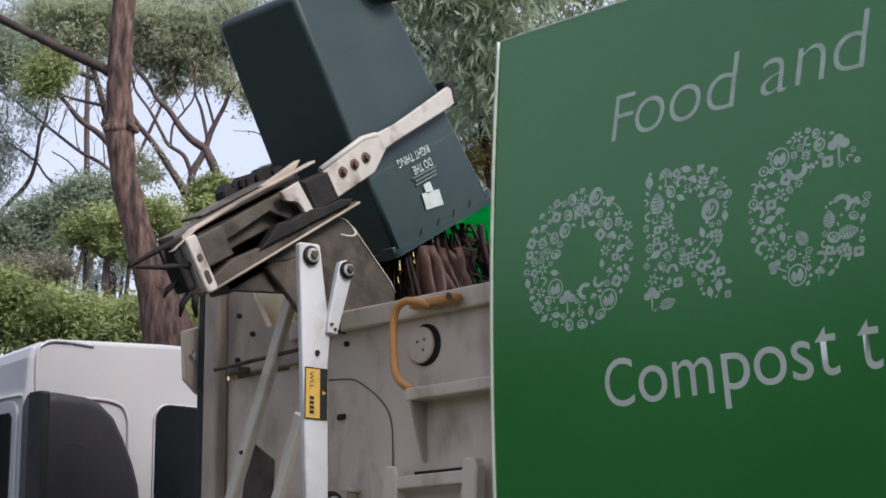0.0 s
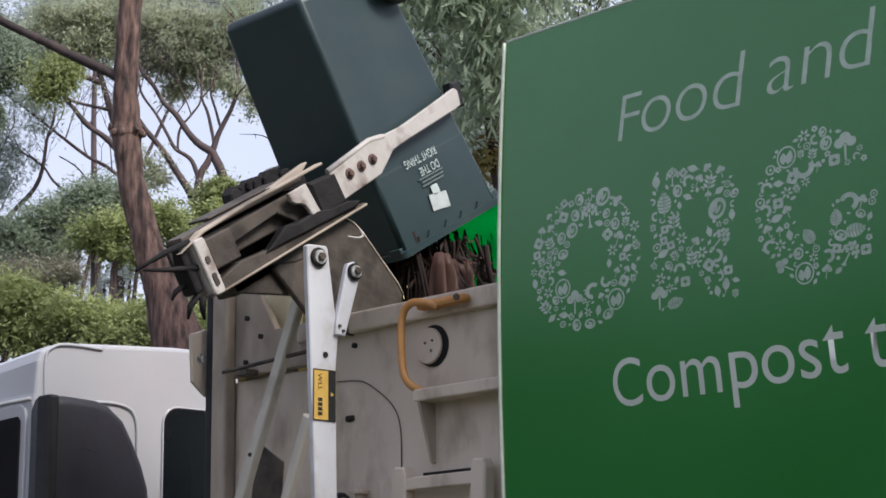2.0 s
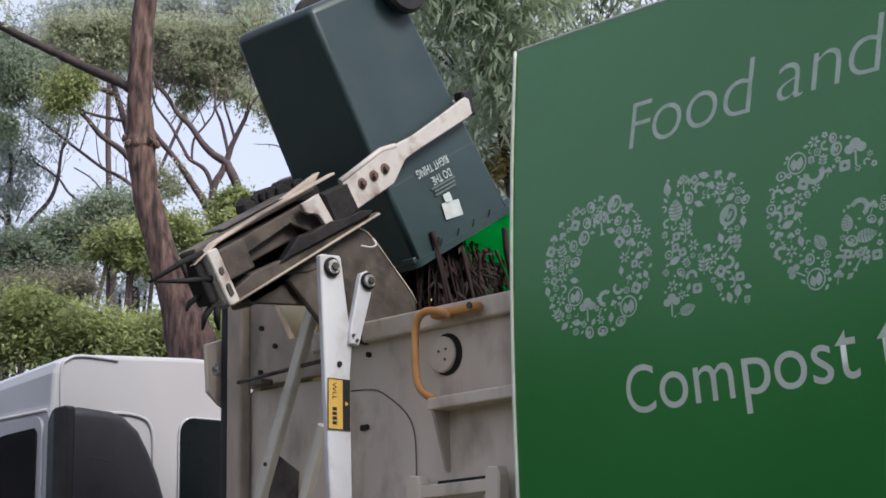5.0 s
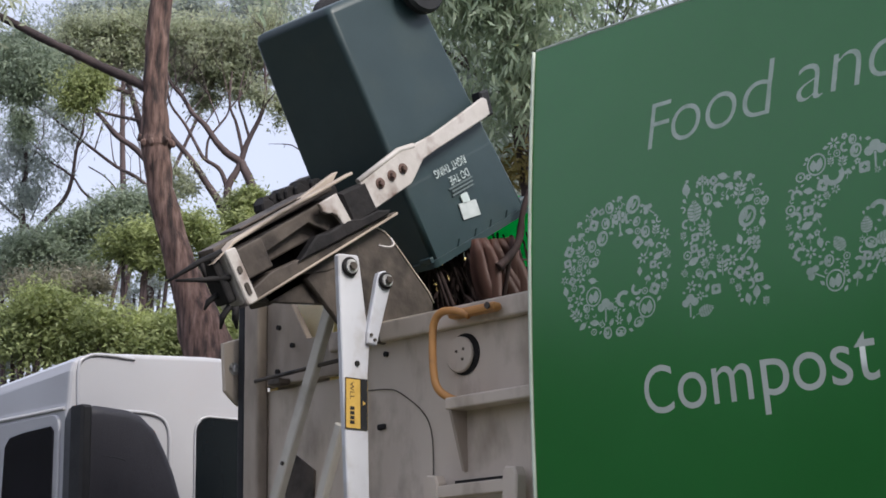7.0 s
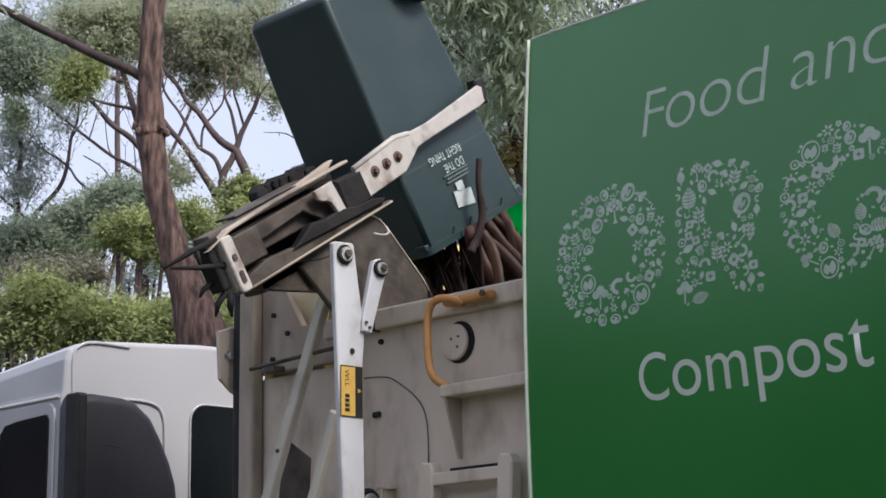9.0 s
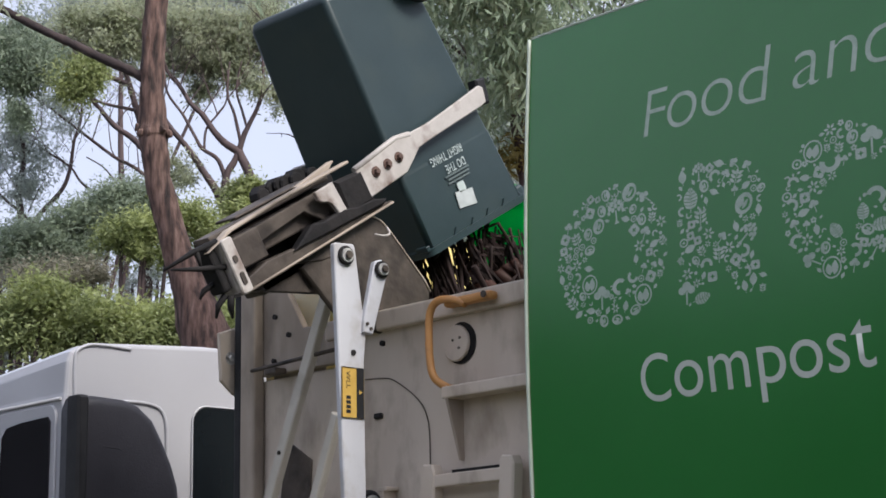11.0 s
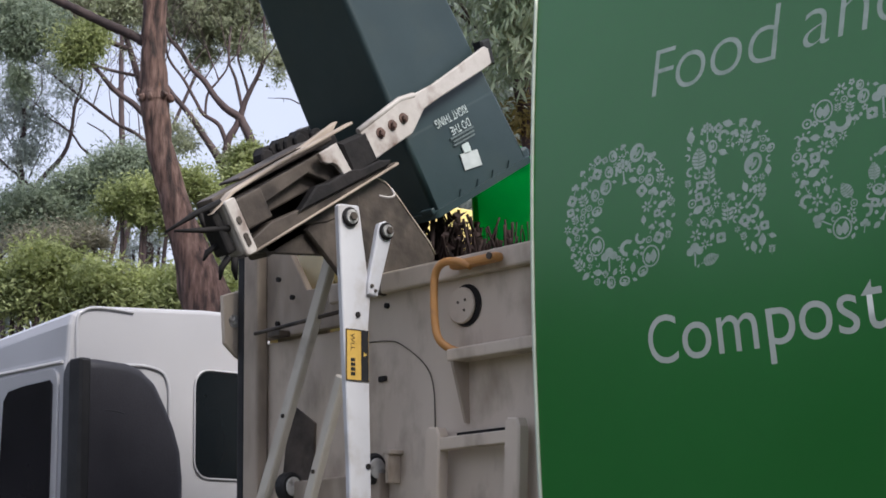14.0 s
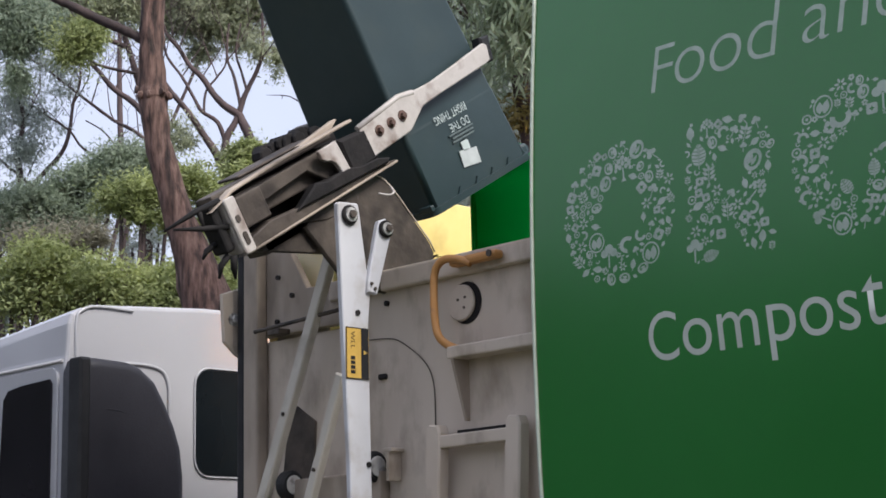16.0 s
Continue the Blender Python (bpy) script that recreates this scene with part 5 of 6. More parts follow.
def stem_tree():
    """The thin-stemmed gums behind, with bare forks against the sky."""
    root = thing("gum_tree", spot(18.0, -2.1, -0.05), "slender multi-stemmed gum with bare reddish forks", "tree", "street trees")
    bm = bmesh.new()
    D = 18.0
    limb(bm, [(D, -1.8, -0.1), (D, -1.85, 4.0), (D, -1.95, 5.8), (D, -2.06, 6.26), (D, -2.15, 6.48), (D, -2.19, 6.55), (D, -2.32, 6.64), (D, -2.43, 6.76), (D, -2.55, 6.94), (D, -2.67, 7.06), (D, -2.78, 7.24), (D, -2.92, 7.43), (D, -3.0, 7.8)], 0.062, 0.012, 2, 9, 0.06)
    limb(bm, [(D, -2.3, 2.0), (D, -2.33, 5.6), (D, -2.32, 6.1), (D, -2.30, 6.31), (D, -2.23, 6.44), (D, -2.18, 6.56), (D, -2.13, 6.72), (D, -2.07, 6.85), (D, -1.98, 7.05), (D, -1.94, 7.29), (D, -1.95, 7.6)], 0.05, 0.013, 2, 9, 0.06)
    limb(bm, [(D, -2.2, 3.0), (D, -2.25, 5.6), (D, -2.35, 6.04), (D, -2.54, 6.36), (D, -2.69, 6.59), (D, -2.86, 6.8), (D, -2.99, 7.01), (D, -3.1, 7.3)], 0.052, 0.014, 2, 8, 0.06)
    limb(bm, [(D, -2.31, 6.25), (D, -2.39, 6.47), (D, -2.55, 6.59), (D, -2.63, 6.73), (D, -2.75, 6.95), (D, -2.91, 7.19), (D, -2.95, 7.5)], 0.024, 0.010, 2, 8, 0.06)
    limb(bm, [(D, -2.16, 6.62), (D, -2.23, 6.94), (D, -2.30, 7.15), (D, -2.28, 7.5)], 0.020, 0.009, 2, 7, 0.06)
    limb(bm, [(D, -2.53, 6.58), (D, -2.51, 6.79), (D, -2.40, 6.94), (D, -2.31, 7.09), (D, -2.3, 7.4)], 0.014, 0.008, 2, 7, 0.06)
    limb(bm, [(D, -2.10, 6.79), (D, -2.15, 6.97), (D, -2.21, 7.20), (D, -2.16, 7.5)], 0.016, 0.008, 2, 7, 0.06)
    limb(bm, [(D, -2.7, 5.9), (D, -3.15, 6.60), (D, -3.43, 6.84), (D, -3.58, 7.02), (D, -3.69, 7.17), (D, -3.7, 7.5)], 0.036, 0.014, 2, 8, 0.06)
    rng = random.Random(21)
    for u, z, du in ((-2.92, 7.43, -0.4), (-1.95, 7.4, 0.2), (-1.98, 7.05, 0.5), (-2.55, 6.94, 0.5), (-2.67, 7.06, -0.5), (-2.86, 6.8, -0.8), (-2.3, 7.15, -0.3), (-2.21, 7.2, 0.3), (-2.4, 6.94, -0.2), (-2.07, 6.85, 0.7),
                     (-2.75, 6.95, 0.6), (-3.58, 7.02, -0.6), (-3.43, 6.84, 0.6), (-2.99, 7.01, 0.2), (-2.31, 7.09, 0.6), (-2.78, 7.24, 0.3)):
        twigs(bm, spot(D, u, z), spot(0, du, 1.0), 0.34, 0.0085, 5, rng)
    twigs(bm, spot(13.5, -1.20, 5.4), spot(0, -1.0, 0.5), 0.16, 0.006, 1, rng)
    part("trunk", bm, M_BARK_FAR, root, "thin reddish forked stems")
    leaf_cloud("crown", [(18.3, -2.75, 7.98, 0.25, 0.17, 1), (18.3, -2.40, 7.93, 0.28, 0.20, 1), (18.3, -2.05, 7.84, 0.22, 0.22, 0.8), (18.3, -2.57, 7.63, 0.26, 0.16, 0.8), (18.3, -2.22, 7.50, 0.22, 0.16, 0.5), (18.3, -2.86, 7.67, 0.17, 0.17, 0.5),
                         (18.3, -2.60, 7.32, 0.14, 0.09, 0.2), (18.3, -1.93, 8.02, 0.22, 0.19, 0.7), (18.3, -1.81, 7.23, 0.09, 0.22, 0.14), (18.0, -2.25, 6.15, 0.12, 0.16, 0.12), (18.0, -2.75, 6.35, 0.14, 0.2, 0.16), (18.0, -2.0, 7.25, 0.14, 0.16, 0.12)],
               46000, 0.062, 0.0085, M_LEAF_OLIVE, "", 0.8, 7, root)


stem_tree()


def left_tree():
    root = thing("gum_tree", spot(20.0, -4.6, -0.05), "pale grey-green gum with fine bare twigs", "tree", "street trees")
    bm = bmesh.new()
    rng = random.Random(33)
    D = 20.0
    limb(bm, [(D, -4.9, -0.1), (D, -4.85, 4.0), (D, -4.83, 6.24), (D, -4.87, 6.69), (D, -4.81, 7.08), (D, -4.87, 7.48), (D, -4.8, 8.0)], 0.055, 0.012, 2)
    limb(bm, [(D, -4.84, 6.0), (D, -4.67, 6.36), (D, -4.39, 6.69), (D, -4.30, 6.94), (D, -4.26, 7.27), (D, -4.19, 7.52), (D, -4.2, 7.9)], 0.032, 0.010, 2)
    limb(bm, [(D, -3.1, 6.5), (D, -3.53, 6.90), (D, -3.80, 7.06), (D, -4.06, 7.26), (D, -4.32, 7.47), (D, -4.61, 7.70), (D, -4.84, 7.85)], 0.024, 0.010, 2)
    limb(bm, [(D, -3.7, 6.35), (D, -3.95, 6.60), (D, -4.17, 6.78), (D, -4.30, 6.96), (D, -4.56, 7.14), (D, -4.75, 7.28)], 0.018, 0.008, 2)
    limb(bm, [(D, -4.5, 5.9), (D, -4.66, 6.24), (D, -4.85, 6.47), (D, -4.98, 6.57), (D, -5.3, 6.9)], 0.026, 0.012, 2)
    limb(bm, [(D, -3.6, 6.5), (D, -3.76, 6.74), (D, -3.92, 6.94), (D, -4.12, 7.07)], 0.012, 0.007, 2)
    for u, z, du in ((-4.39, 6.69, 0.6), (-4.26, 7.27, 0.5), (-4.19, 7.52, -0.3), (-4.87, 7.3, -0.4), (-4.81, 7.08, 0.5), (-4.87, 6.69, -0.5), (-4.61, 7.7, -0.3), (-4.06, 7.26, 0.4), (-3.8, 7.06, -0.5), (-4.3, 6.94, -0.7),
                     (-4.56, 7.14, -0.3), (-3.95, 6.6, 0.4), (-4.32, 7.47, 0.3), (-4.75, 6.45, 0.2), (-3.53, 6.9, -0.3)):
        twigs(bm, spot(D, u, z), spot(0, du, 0.8), 0.40, 0.0085, 5, rng)
    part("trunk", bm, M_BARK_FAR, root, "thin grey-brown stems")
    leaf_cloud("crown", [(D, -4.91, 7.35, 0.21, 0.36, 0.8), (D, -4.62, 7.08, 0.24, 0.27, 0.3), (D, -4.32, 7.47, 0.21, 0.18, 0.15), (D, -4.80, 6.76, 0.21, 0.24, 0.5), (D, -4.45, 7.73, 0.24, 0.13, 0.3), (D, -5.25, 7.09, 0.24, 0.61, 1.0), (D, -3.6, 6.75, 0.25, 0.2, 0.12)],
               9000, 0.075, 0.0085, M_LEAF_GREY, "", 1.0, 9, root)


left_tree()


def middle_tree():
    root = thing("gum_tree", spot(19.0, -3.9, -0.05), "olive gum with dense rounded leaf clumps", "tree", "street trees")
    bm = bmesh.new()
    limb(bm, [(19, -3.3, -0.1), (19, -3.25, 5.0), (19, -3.25, 6.6), (19, -3.45, 7.5), (19, -3.7, 8.2)], 0.07, 0.02, 2)
    limb(bm, [(19, -3.4, 7.3), (18, -3.6, 7.1), (16.4, -3.4, 6.75)], 0.02, 0.01, 2)
    limb(bm, [(19, -3.5, 7.6), (18, -3.9, 7.5), (17, -4.1, 7.2)], 0.03, 0.012, 2)
    part("trunk", bm, M_BARK_FAR, root)
    leaf_cloud("crown", [(19, -3.65, 8.30, 0.29, 0.18, 1), (19, -4.01, 8.24, 0.26, 0.21, 1), (19, -4.25, 8.0, 0.26, 0.21, 0.9), (19, -3.46, 8.07, 0.20, 0.21, 0.8), (19, -3.28, 8.36, 0.23, 0.18, 0.8), (19, -3.76, 8.05, 0.23, 0.15, 0.7), (19, -3.05, 8.2, 0.2, 0.2, 0.5)],
               36000, 0.062, 0.0085, M_LEAF_OLIVE, "", 0.7, 52, root)
    leaf_cloud("crown", [(16, -3.37, 6.69, 0.17, 0.17, 1), (16, -3.27, 6.80, 0.13, 0.12, 0.6), (16, -3.47, 6.60, 0.10, 0.10, 0.35)], 11000, 0.055, 0.0075, M_LEAF_HEDGE, "", 0.8, 53, root)
    leaf_cloud("crown", [(17, -4.17, 7.10, 0.21, 0.20, 1), (17, -3.96, 7.21, 0.17, 0.19, 0.8), (17, -4.24, 7.44, 0.15, 0.21, 0.7), (17, -4.45, 7.28, 0.21, 0.31, 0.7), (17, -4.16, 6.70, 0.10, 0.16, 0.2)], 26000, 0.06, 0.008, M_LEAF_DEEP, "", 0.8, 54, root)


middle_tree()


def back_tree():
    """Hazy taller crown behind the others."""
    root = thing("gum_tree", spot(23.0, -4.2, -0.05), "tall hazy grey-green gum behind the others", "tree", "street trees")
    D = 23.0
    bm = bmesh.new()
    limb(bm, [(D, -4.0, -0.1), (D, -4.1, 4.5), (D, -4.3, 8.0), (D, -4.3, 9.9)], 0.07, 0.02, 2)
    limb(bm, [(D, -4.2, 6.5), (D, -3.4, 8.4), (D, -2.8, 9.8)], 0.03, 0.012, 2)
    part("trunk", bm, M_BARK_FAR, root)
    leaf_cloud("crown", [(D, -5.55, 9.55, 0.30, 0.3, 0.8), (D, -4.79, 9.99, 0.35, 0.17, 0.6), (D, -4.9, 9.6, 0.35, 0.2, 0.8), (D, -3.39, 9.98, 0.35, 0.19, 1.0), (D, -2.50, 10.06, 0.42, 0.21, 1), (D, -4.13, 10.05, 0.35, 0.17, 0.6), (D, -2.9, 9.6, 0.4, 0.25, 0.9), (D, -2.2, 9.5, 0.3, 0.25, 0.7)],
               34000, 0.085, 0.011, M_LEAF_GREY, "", 0.7, 51, root)


back_tree()


def right_tree():
    root = thing("gum_tree", spot(13.0, 0.6, -0.05), "dark green gum with long drooping leaves", "tree", "street trees")
    bm = bmesh.new()
    D = 13.0
    limb(bm, [(D, 0.9, -0.1), (D, 0.8, 3.0), (D, 0.5, 5.0), (D, 0.2, 7.5)], 0.12, 0.05, 2)
    rng = random.Random(4)
    for u, z, du in ((0.5, 5.0, 0.5), (0.4, 5.6, -0.5), (0.3, 6.2, 0.6), (0.25, 6.6, -0.6)):
        twigs(bm, spot(D, u, z), spot(0, du, 0.7), 0.7, 0.02, 3, rng)
    part("trunk", bm, M_BARK_FAR, root, "dark trunk among leaves")
    leaf_cloud("crown", [(D - .6, 0.1, 6.3, 0.6, 0.45, 1.3), (D - .6, 0.5, 5.7, 0.35, 0.4, 1.0), (D, -0.5, 6.45, 0.6, 0.4, 0.7), (D, 0.0, 5.3, 0.4, 0.4, 0.5), (D - 1, 0.4, 6.25, 0.4, 0.35, 0.7), (D, 1.2, 6.6, 0.9, 0.4, 1.0)],
               17000, 0.13, 0.011, M_LEAF_DARK, "", 1.2, 12, root)
    leaf_cloud("crown", [(D + 4, 0.3, 7.2, 1.2, 0.7, 1), (D + 4, 0.4, 6.2, 0.8, 0.6, 0.8), (D + 4, 0.3, 5.3, 0.7, 0.5, 0.6), (D + 4, 1.0, 6.6, 0.7, 0.6, 0.6)], 30000, 0.14, 0.014, M_LEAF_GREY, "", 0.8, 13, root)
    leaf_cloud("yellow_leaves", [(D, 0.55, 5.22, 0.12, 0.16, 1), (D, 0.42, 5.1, 0.14, 0.1, 0.7)], 700, 0.10, 0.010, M_LEAF_DRY, "yellowing leaf cluster", 0.7, 14, root)


right_tree()


def shrub(clumps, count, material, label, seed, length=0.10, width=0.012):
    d, u = clumps[0][0], clumps[0][1]
    root = thing("shrub", spot(d, u, -0.05), label, "shrub", "verge shrubs")
    bm = bmesh.new()
    rng = random.Random(seed)
    for c in clumps:
        p = smooth_path([spot(d, u, 0), spot(c[0], (u + c[1]) / 2, c[2] * 0.55), spot(c[0], c[1], c[2])], 5)
        tube(bm, p, [0.05 - 0.0035 * i for i in range(len(p))], 6)
        twigs(bm, p[-3], Vector((rng.gauss(0, .4), rng.gauss(0, .4), 1)), c[4] * 0.5, 0.012, 2, rng)
    part("stem", bm, M_BARK_FAR, root)
    leaf_cloud("foliage", clumps, count, length, width, material, "", 0.35, seed, root)


shrub([(17, -4.09, 5.47, 0.24, 0.18, 1), (17, -3.77, 5.55, 0.22, 0.18, 1), (17, -3.48, 5.70, 0.21, 0.17, 0.9), (17, -3.19, 5.85, 0.19, 0.15, 0.8), (17, -3.11, 5.65, 0.20, 0.18, 0.8), (17, -4.29, 5.26, 0.21, 0.18, 0.8), (17, -3.50, 5.32, 0.23, 0.15, 0.9),
       (17, -3.92, 5.20, 0.26, 0.15, 0.8), (17, -2.95, 5.85, 0.15, 0.22, 0.3)], 46000, M_LEAF_DEEP, "grey-green shrub crown against the sky", 31, 0.055, 0.0075)
shrub([(16.6, -3.62, 5.01, 0.25, 0.10, 1), (16.6, -3.98, 5.01, 0.23, 0.11, 0.9), (16.6, -3.33, 5.05, 0.15, 0.09, 0.5)], 10000, M_LEAF_BROWN, "dry grey-brown shrub between green ones", 36, 0.055, 0.007)
shrub([(16, -2.97, 5.25, 0.18, 0.10, 1), (16, -2.75, 5.33, 0.16, 0.13, 0.9), (16, -2.79, 5.12, 0.16, 0.10, 0.35), (16, -2.57, 5.08, 0.14, 0.12, 0.3), (16, -2.25, 5.32, 0.16, 0.15, 0.8), (16, -2.38, 5.45, 0.14, 0.13, 0.6), (16, -2.15, 5.01, 0.17, 0.19, 0.7), (16, -2.04, 4.70, 0.19, 0.24, 0.7)],
      22000, M_LEAF_HEDGE, "light olive green shrub behind the trunk", 32, 0.06, 0.0085)
shrub([(16.5, -1.96, 5.75, 0.09, 0.09, 0.7), (16.5, -2.01, 5.60, 0.13, 0.11, 1), (16.5, -1.86, 5.83, 0.05, 0.06, 0.25), (16.5, -1.75, 5.5, 0.16, 0.16, 0.8), (16.5, -1.5, 5.2, 0.3, 0.3, 0.8)], 9000, M_LEAF_HEDGE, "small green treetop beside the lifter", 33, 0.07, 0.009)
shrub([(15.7, -3.84, 4.52, 0.16, 0.16, 0.5), (15.4, -3.52, 4.60, 0.24, 0.12, 0.9), (15.6, -3.20, 4.50, 0.16, 0.13, 0.6), (15.3, -2.98, 4.40, 0.24, 0.10, 0.7), (15.6, -2.62, 4.44, 0.15, 0.13, 0.5), (15.5, -2.36, 4.36, 0.23, 0.13, 0.8), (15.5, -2.12, 4.37, 0.19, 0.19, 0.8),
       (15.5, -3.70, 4.34, 0.28, 0.16, 1), (15.5, -3.32, 4.31, 0.28, 0.16, 1), (15.5, -2.93, 4.28, 0.28, 0.14, 1), (15.5, -2.55, 4.25, 0.25, 0.14, 0.8), (15.6, -3.0, 3.9, 1.2, 0.25, 1)], 46000, M_LEAF_HEDGE, "dense bright green hedge behind the cab", 34, 0.07, 0.010)
shrub([(17.5, -4.42, 4.59, 0.19, 0.21, 1), (17.5, -4.34, 4.81, 0.11, 0.13, 0.5), (17.5, -4.8, 4.7, 0.3, 0.3, 1)], 9000, M_LEAF_GREY, "pale grey-green bush beside the hedge", 37, 0.07, 0.010)
shrub([(19, -3.40, 5.42, 0.32, 0.17, 0.4), (19, -3.13, 5.57, 0.23, 0.14, 0.25), (19, -4.77, 5.15, 0.23, 0.23, 0.3), (19, -2.3, 5.6, 0.4, 0.3, 0.8), (19, -1.8, 5.9, 0.3, 0.3, 0.8)], 7000, M_LEAF_GREY, "hazy grey-green bush behind the hedge", 35, 0.06, 0.008)


def far_woods():
    rng = random.Random(77)
    clumps = [(40 + rng.uniform(-4, 8), u, rng.uniform(3.0, 6.0), 2.6, 2.2, 1) for u in (-16, -13, -10.5, -8, -5, -2, 1, 4, 7, 10)]
    clumps += [(40, u, 3.5, 3, 2.5, 1) for u in (-15, -11, -7, -3, 1, 5, 9)]
    ob = leaf_cloud("far_woods", clumps, 30000, 0.30, 0.05, M_LEAF_GREY, "hazy distant bushland beyond the street", 0.4, 78, None, "stuff")
    tagged(ob, category="woods")
    # unseen tree rows behind the camera, added so the green panel reflects dark below
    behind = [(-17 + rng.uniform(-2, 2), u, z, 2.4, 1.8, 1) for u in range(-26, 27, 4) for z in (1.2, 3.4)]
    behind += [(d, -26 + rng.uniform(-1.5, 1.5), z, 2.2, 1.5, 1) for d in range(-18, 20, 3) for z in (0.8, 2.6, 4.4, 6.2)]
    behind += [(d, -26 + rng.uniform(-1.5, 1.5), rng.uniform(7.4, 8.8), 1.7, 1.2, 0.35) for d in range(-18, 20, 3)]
    ob = leaf_cloud("far_woods", behind, 120000, 0.50, 0.17, M_LEAF_UNSEEN_DARK, "unseen dark trees across the verge, added to darken the panel's reflection", 0.4, 79, None, "stuff")
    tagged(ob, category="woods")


far_woods()


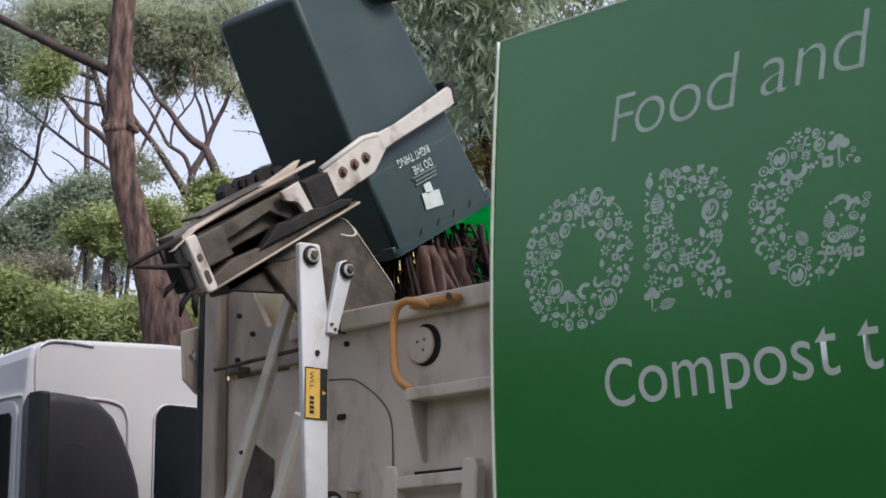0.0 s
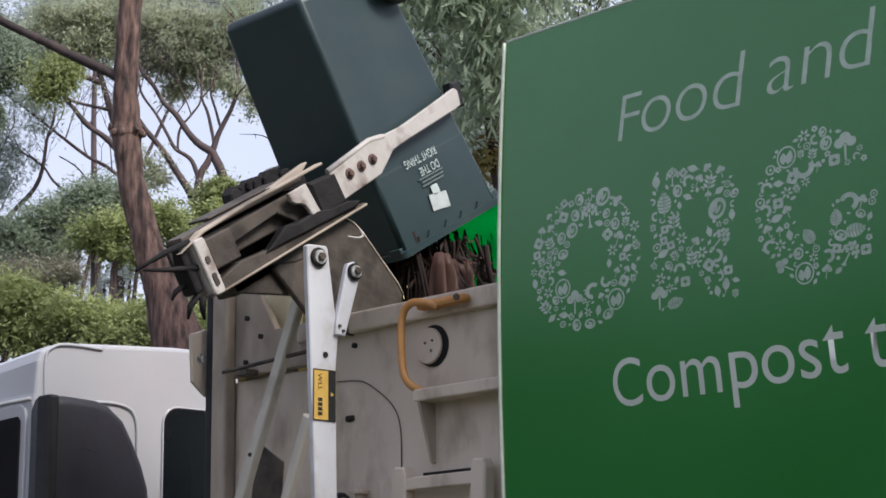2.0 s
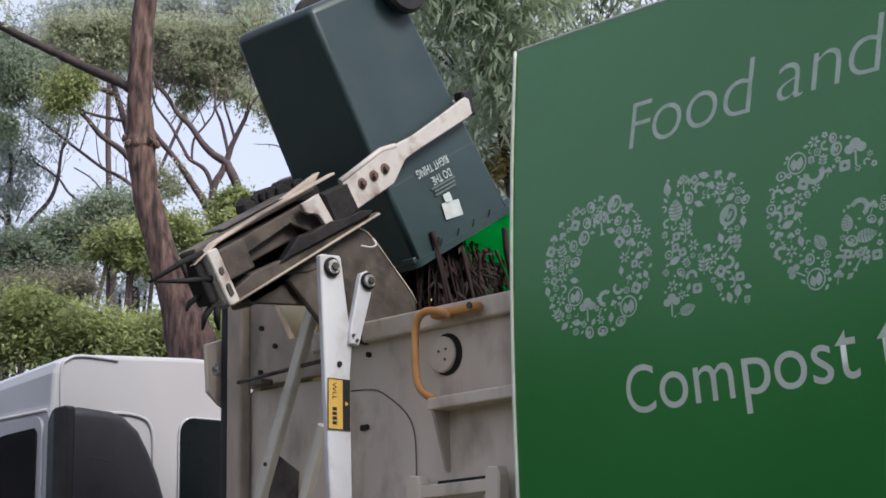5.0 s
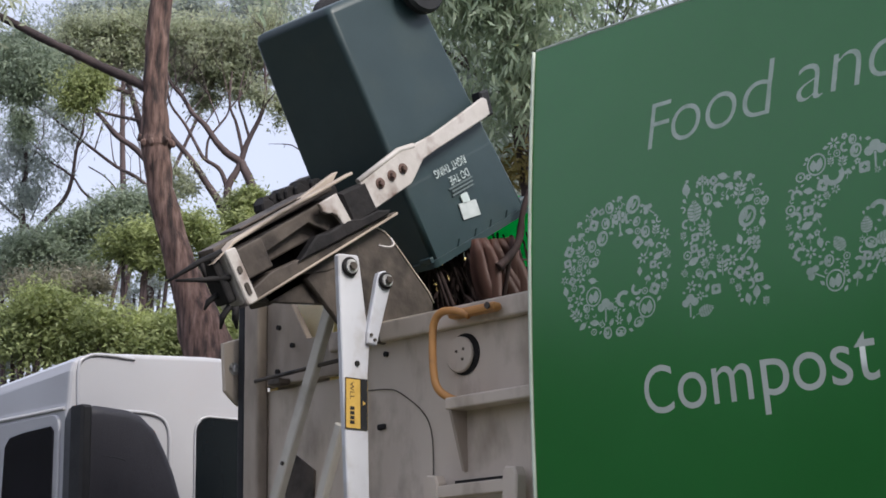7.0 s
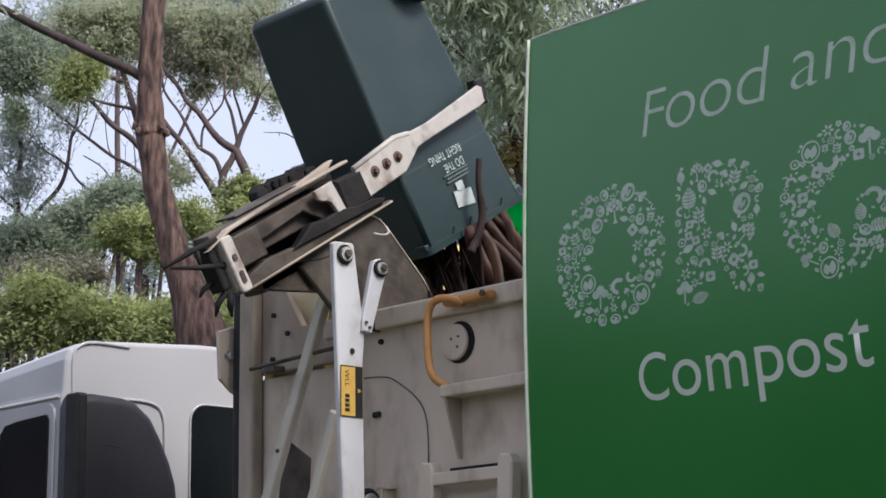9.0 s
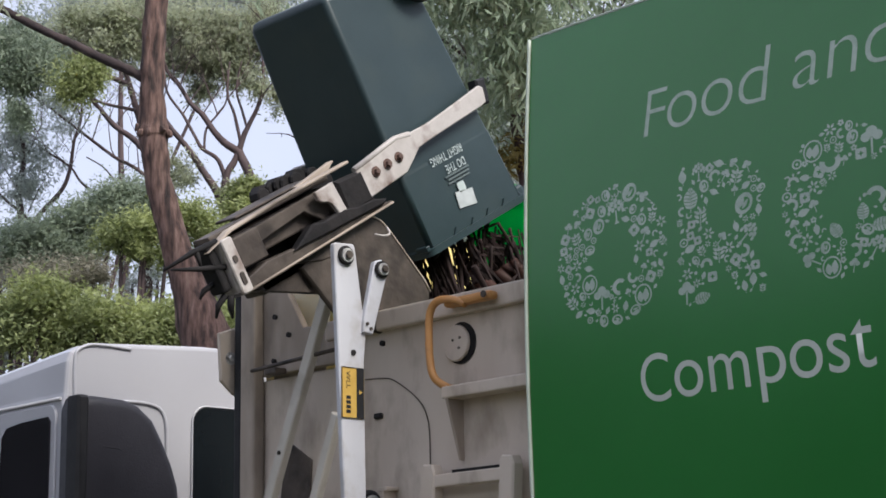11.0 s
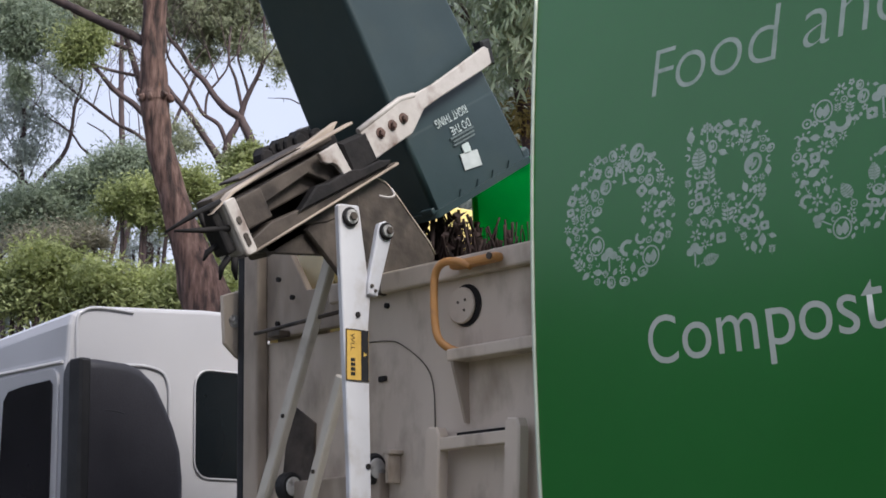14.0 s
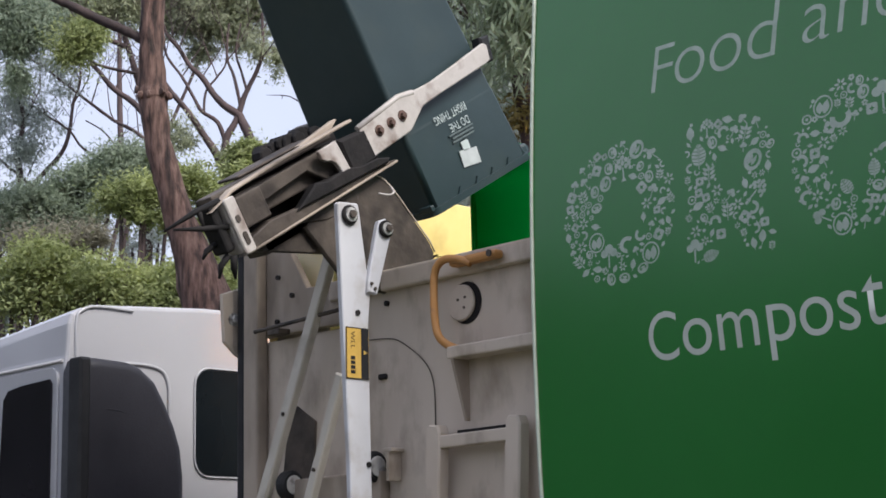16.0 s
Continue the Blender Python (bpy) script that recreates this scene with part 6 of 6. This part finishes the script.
# --- what moves ---
def motions():
    # the lifter rocks back once to shake the bin, then drops home
    shake = [(0.0, 0, 0, 0), (14.8, 0, 0, 0), (14.9, 4.5, -0.065, -0.004), (15.0, 11.8, -0.176, -0.010), (15.1, 12.6, -0.199, -0.006), (15.2, 5.5, -0.085, 0.0),
             (15.3, -1.8, 0.016, -0.003), (15.4, -0.4, -0.01, 0.0), (15.5, 0, -0.03, 0.0), (15.7, 0, -0.006, 0), (16.0, 0, 0, 0)]
    rows = [(t, grip_pose(a, dy, dz)) for t, a, dy, dz in shake]
    walk(LIFTER, rows)
    walk(BIN, rows)
    walk(POST, [(t, pose(*POST_FOOT, math.degrees(-dy * 0.66 / 1.35))) for t, a, dy, dz in shake])
    links = []
    for t, a, dy, dz in shake:
        lean = radians(math.degrees(-dy * 0.66 / 1.35))
        d = LINK_FOOT - POST_FOOT
        foot = POST_FOOT + Vector((d.x, d.y * math.cos(lean) - d.z * math.sin(lean), d.y * math.sin(lean) + d.z * math.cos(lean)))
        links.append((t, pose(*foot, a * 0.98)))
    walk(LINK, links)
    hang = [(0.0, -27), (6.0, -25), (9.0, -22), (12.0, -27), (14.8, -29), (14.9, -31), (15.0, -22), (15.1, -14), (15.2, -24), (15.3, -36), (15.45, -31), (15.7, -30), (16.0, -30)]
    walk(LID, [(t, pose(0.622, 0.025, 0.0, 0, 0, a)) for t, a in hang])
    # garden waste churned in the hopper
    walk(STALKS, [(0.0, pose(-5.22, 4.89, 3.13, 0, 0, 0)), (2.0, pose(-5.24, 4.87, 3.11, 4, 3, 10)), (3.7, pose(-5.25, 4.87, 3.09, -6, 2, 20)), (6.0, pose(-5.22, 4.87, 3.11, 4, -3, 5)),
                  (9.0, pose(-5.24, 4.89, 3.09, 8, 4, -12)), (11.5, pose(-5.24, 4.89, 3.07, 2, -6, -25)), (13.0, pose(-5.24, 4.89, 3.03, -6, 0, -30)), (14.0, pose(-5.20, 4.80, 2.99, -8, 4, -30)),
                  (14.8, pose(-5.18, 4.80, 2.92, -8, 4, -34)), (15.1, pose(-5.18, 4.80, 2.88, -12, 4, -40)), (15.3, pose(-5.20, 4.85, 2.35, -20, 4, -45)), (16.0, pose(-5.20, 4.85, 2.3, -20, 4, -45))])
    walk(SHEATH, [(0.0, pose(-5.0, 4.80, 3.12, 8, 0, 0)), (2.0, pose(-5.0, 4.83, 3.09, 2, 0, 8)), (3.0, pose(-5.0, 4.80, 2.72, 0, 0, 10)), (5.0, pose(-5.0, 4.82, 2.8, 0, 0, 0)), (6.0, pose(-4.98, 4.86, 3.14, 5, 0, 0)),
                  (9.0, pose(-4.97, 4.84, 3.22, 24, 0, -5)), (11.5, pose(-5.0, 4.92, 2.95, 40, 0, -10)), (12.3, pose(-5.0, 4.9, 2.75, 50, 0, -10)), (13.0, pose(-5.0, 4.9, 2.45, 60, 0, -10)), (16.0, pose(-5.0, 4.9, 2.4, 60, 0, -10))])
    walk(BENT, [(0.0, pose(-4.93, 4.97, 3.06, 28, 0, 0)), (3.7, pose(-4.93, 4.95, 2.95, 25, 0, 0)), (6.0, pose(-4.93, 5.00, 3.22, 10, 0, 0)), (7.0, pose(-4.93, 4.95, 3.26, -6, 0, 0)), (8.0, pose(-4.93, 4.87, 3.29, 2, 0, 0)),
                (9.0, pose(-4.93, 4.76, 3.28, 14, 0, 0)), (10.2, pose(-4.93, 4.78, 3.1, 35, 0, 0)), (11.5, pose(-4.95, 4.85, 2.75, 60, 0, 0)), (12.5, pose(-4.95, 4.85, 2.55, 60, 0, 0)), (16.0, pose(-4.95, 4.85, 2.5, 60, 0, 0))])
    walk(FROND, [(0.0, pose(-5.06, 4.96, 3.12, 20, 0, 0)), (2.0, pose(-5.06, 4.93, 3.08, 10, 0, 20)), (3.7, pose(-5.04, 4.95, 3.02, 5, 0, 40)), (6.0, pose(-5.06, 4.98, 3.10, 20, 0, 20)), (9.0, pose(-5.06, 4.98, 3.04, 30, 0, 0)),
                 (11.5, pose(-5.06, 4.93, 3.12, 40, 0, 30)), (13.0, pose(-5.06, 4.87, 3.06, 50, 0, 40)), (14.0, pose(-5.06, 4.73, 2.97, 52, 0, 50)), (14.8, pose(-5.06, 4.72, 2.96, 54, 0, 50)), (15.1, pose(-5.06, 4.71, 2.90, 60, 0, 50)),
                 (15.3, pose(-5.06, 4.83, 2.39, 65, 0, 50)), (16.0, pose(-5.06, 4.83, 2.34, 65, 0, 50))])
    walk(TWIG, [(0.0, pose(-5.2, 4.8, 2.55, 0, 0, 0)), (14.9, pose(-5.2, 4.75, 2.6, 0, 0, 0)), (15.2, pose(-5.12, 4.60, 2.90, -50, 0, 0)), (15.5, pose(-5.12, 4.60, 2.88, -55, 0, 0)), (16.0, pose(-5.12, 4.60, 2.88, -55, 0, 0))])
    # the beacon turns about twice a second
    walk(REFLECTOR, [(k * 0.1, pose(-6.15, 5.75, 3.03, 0, 0, 229 + 360 * (k * 0.1 - 0.345) / 0.4925)) for k in range(161)])


motions()
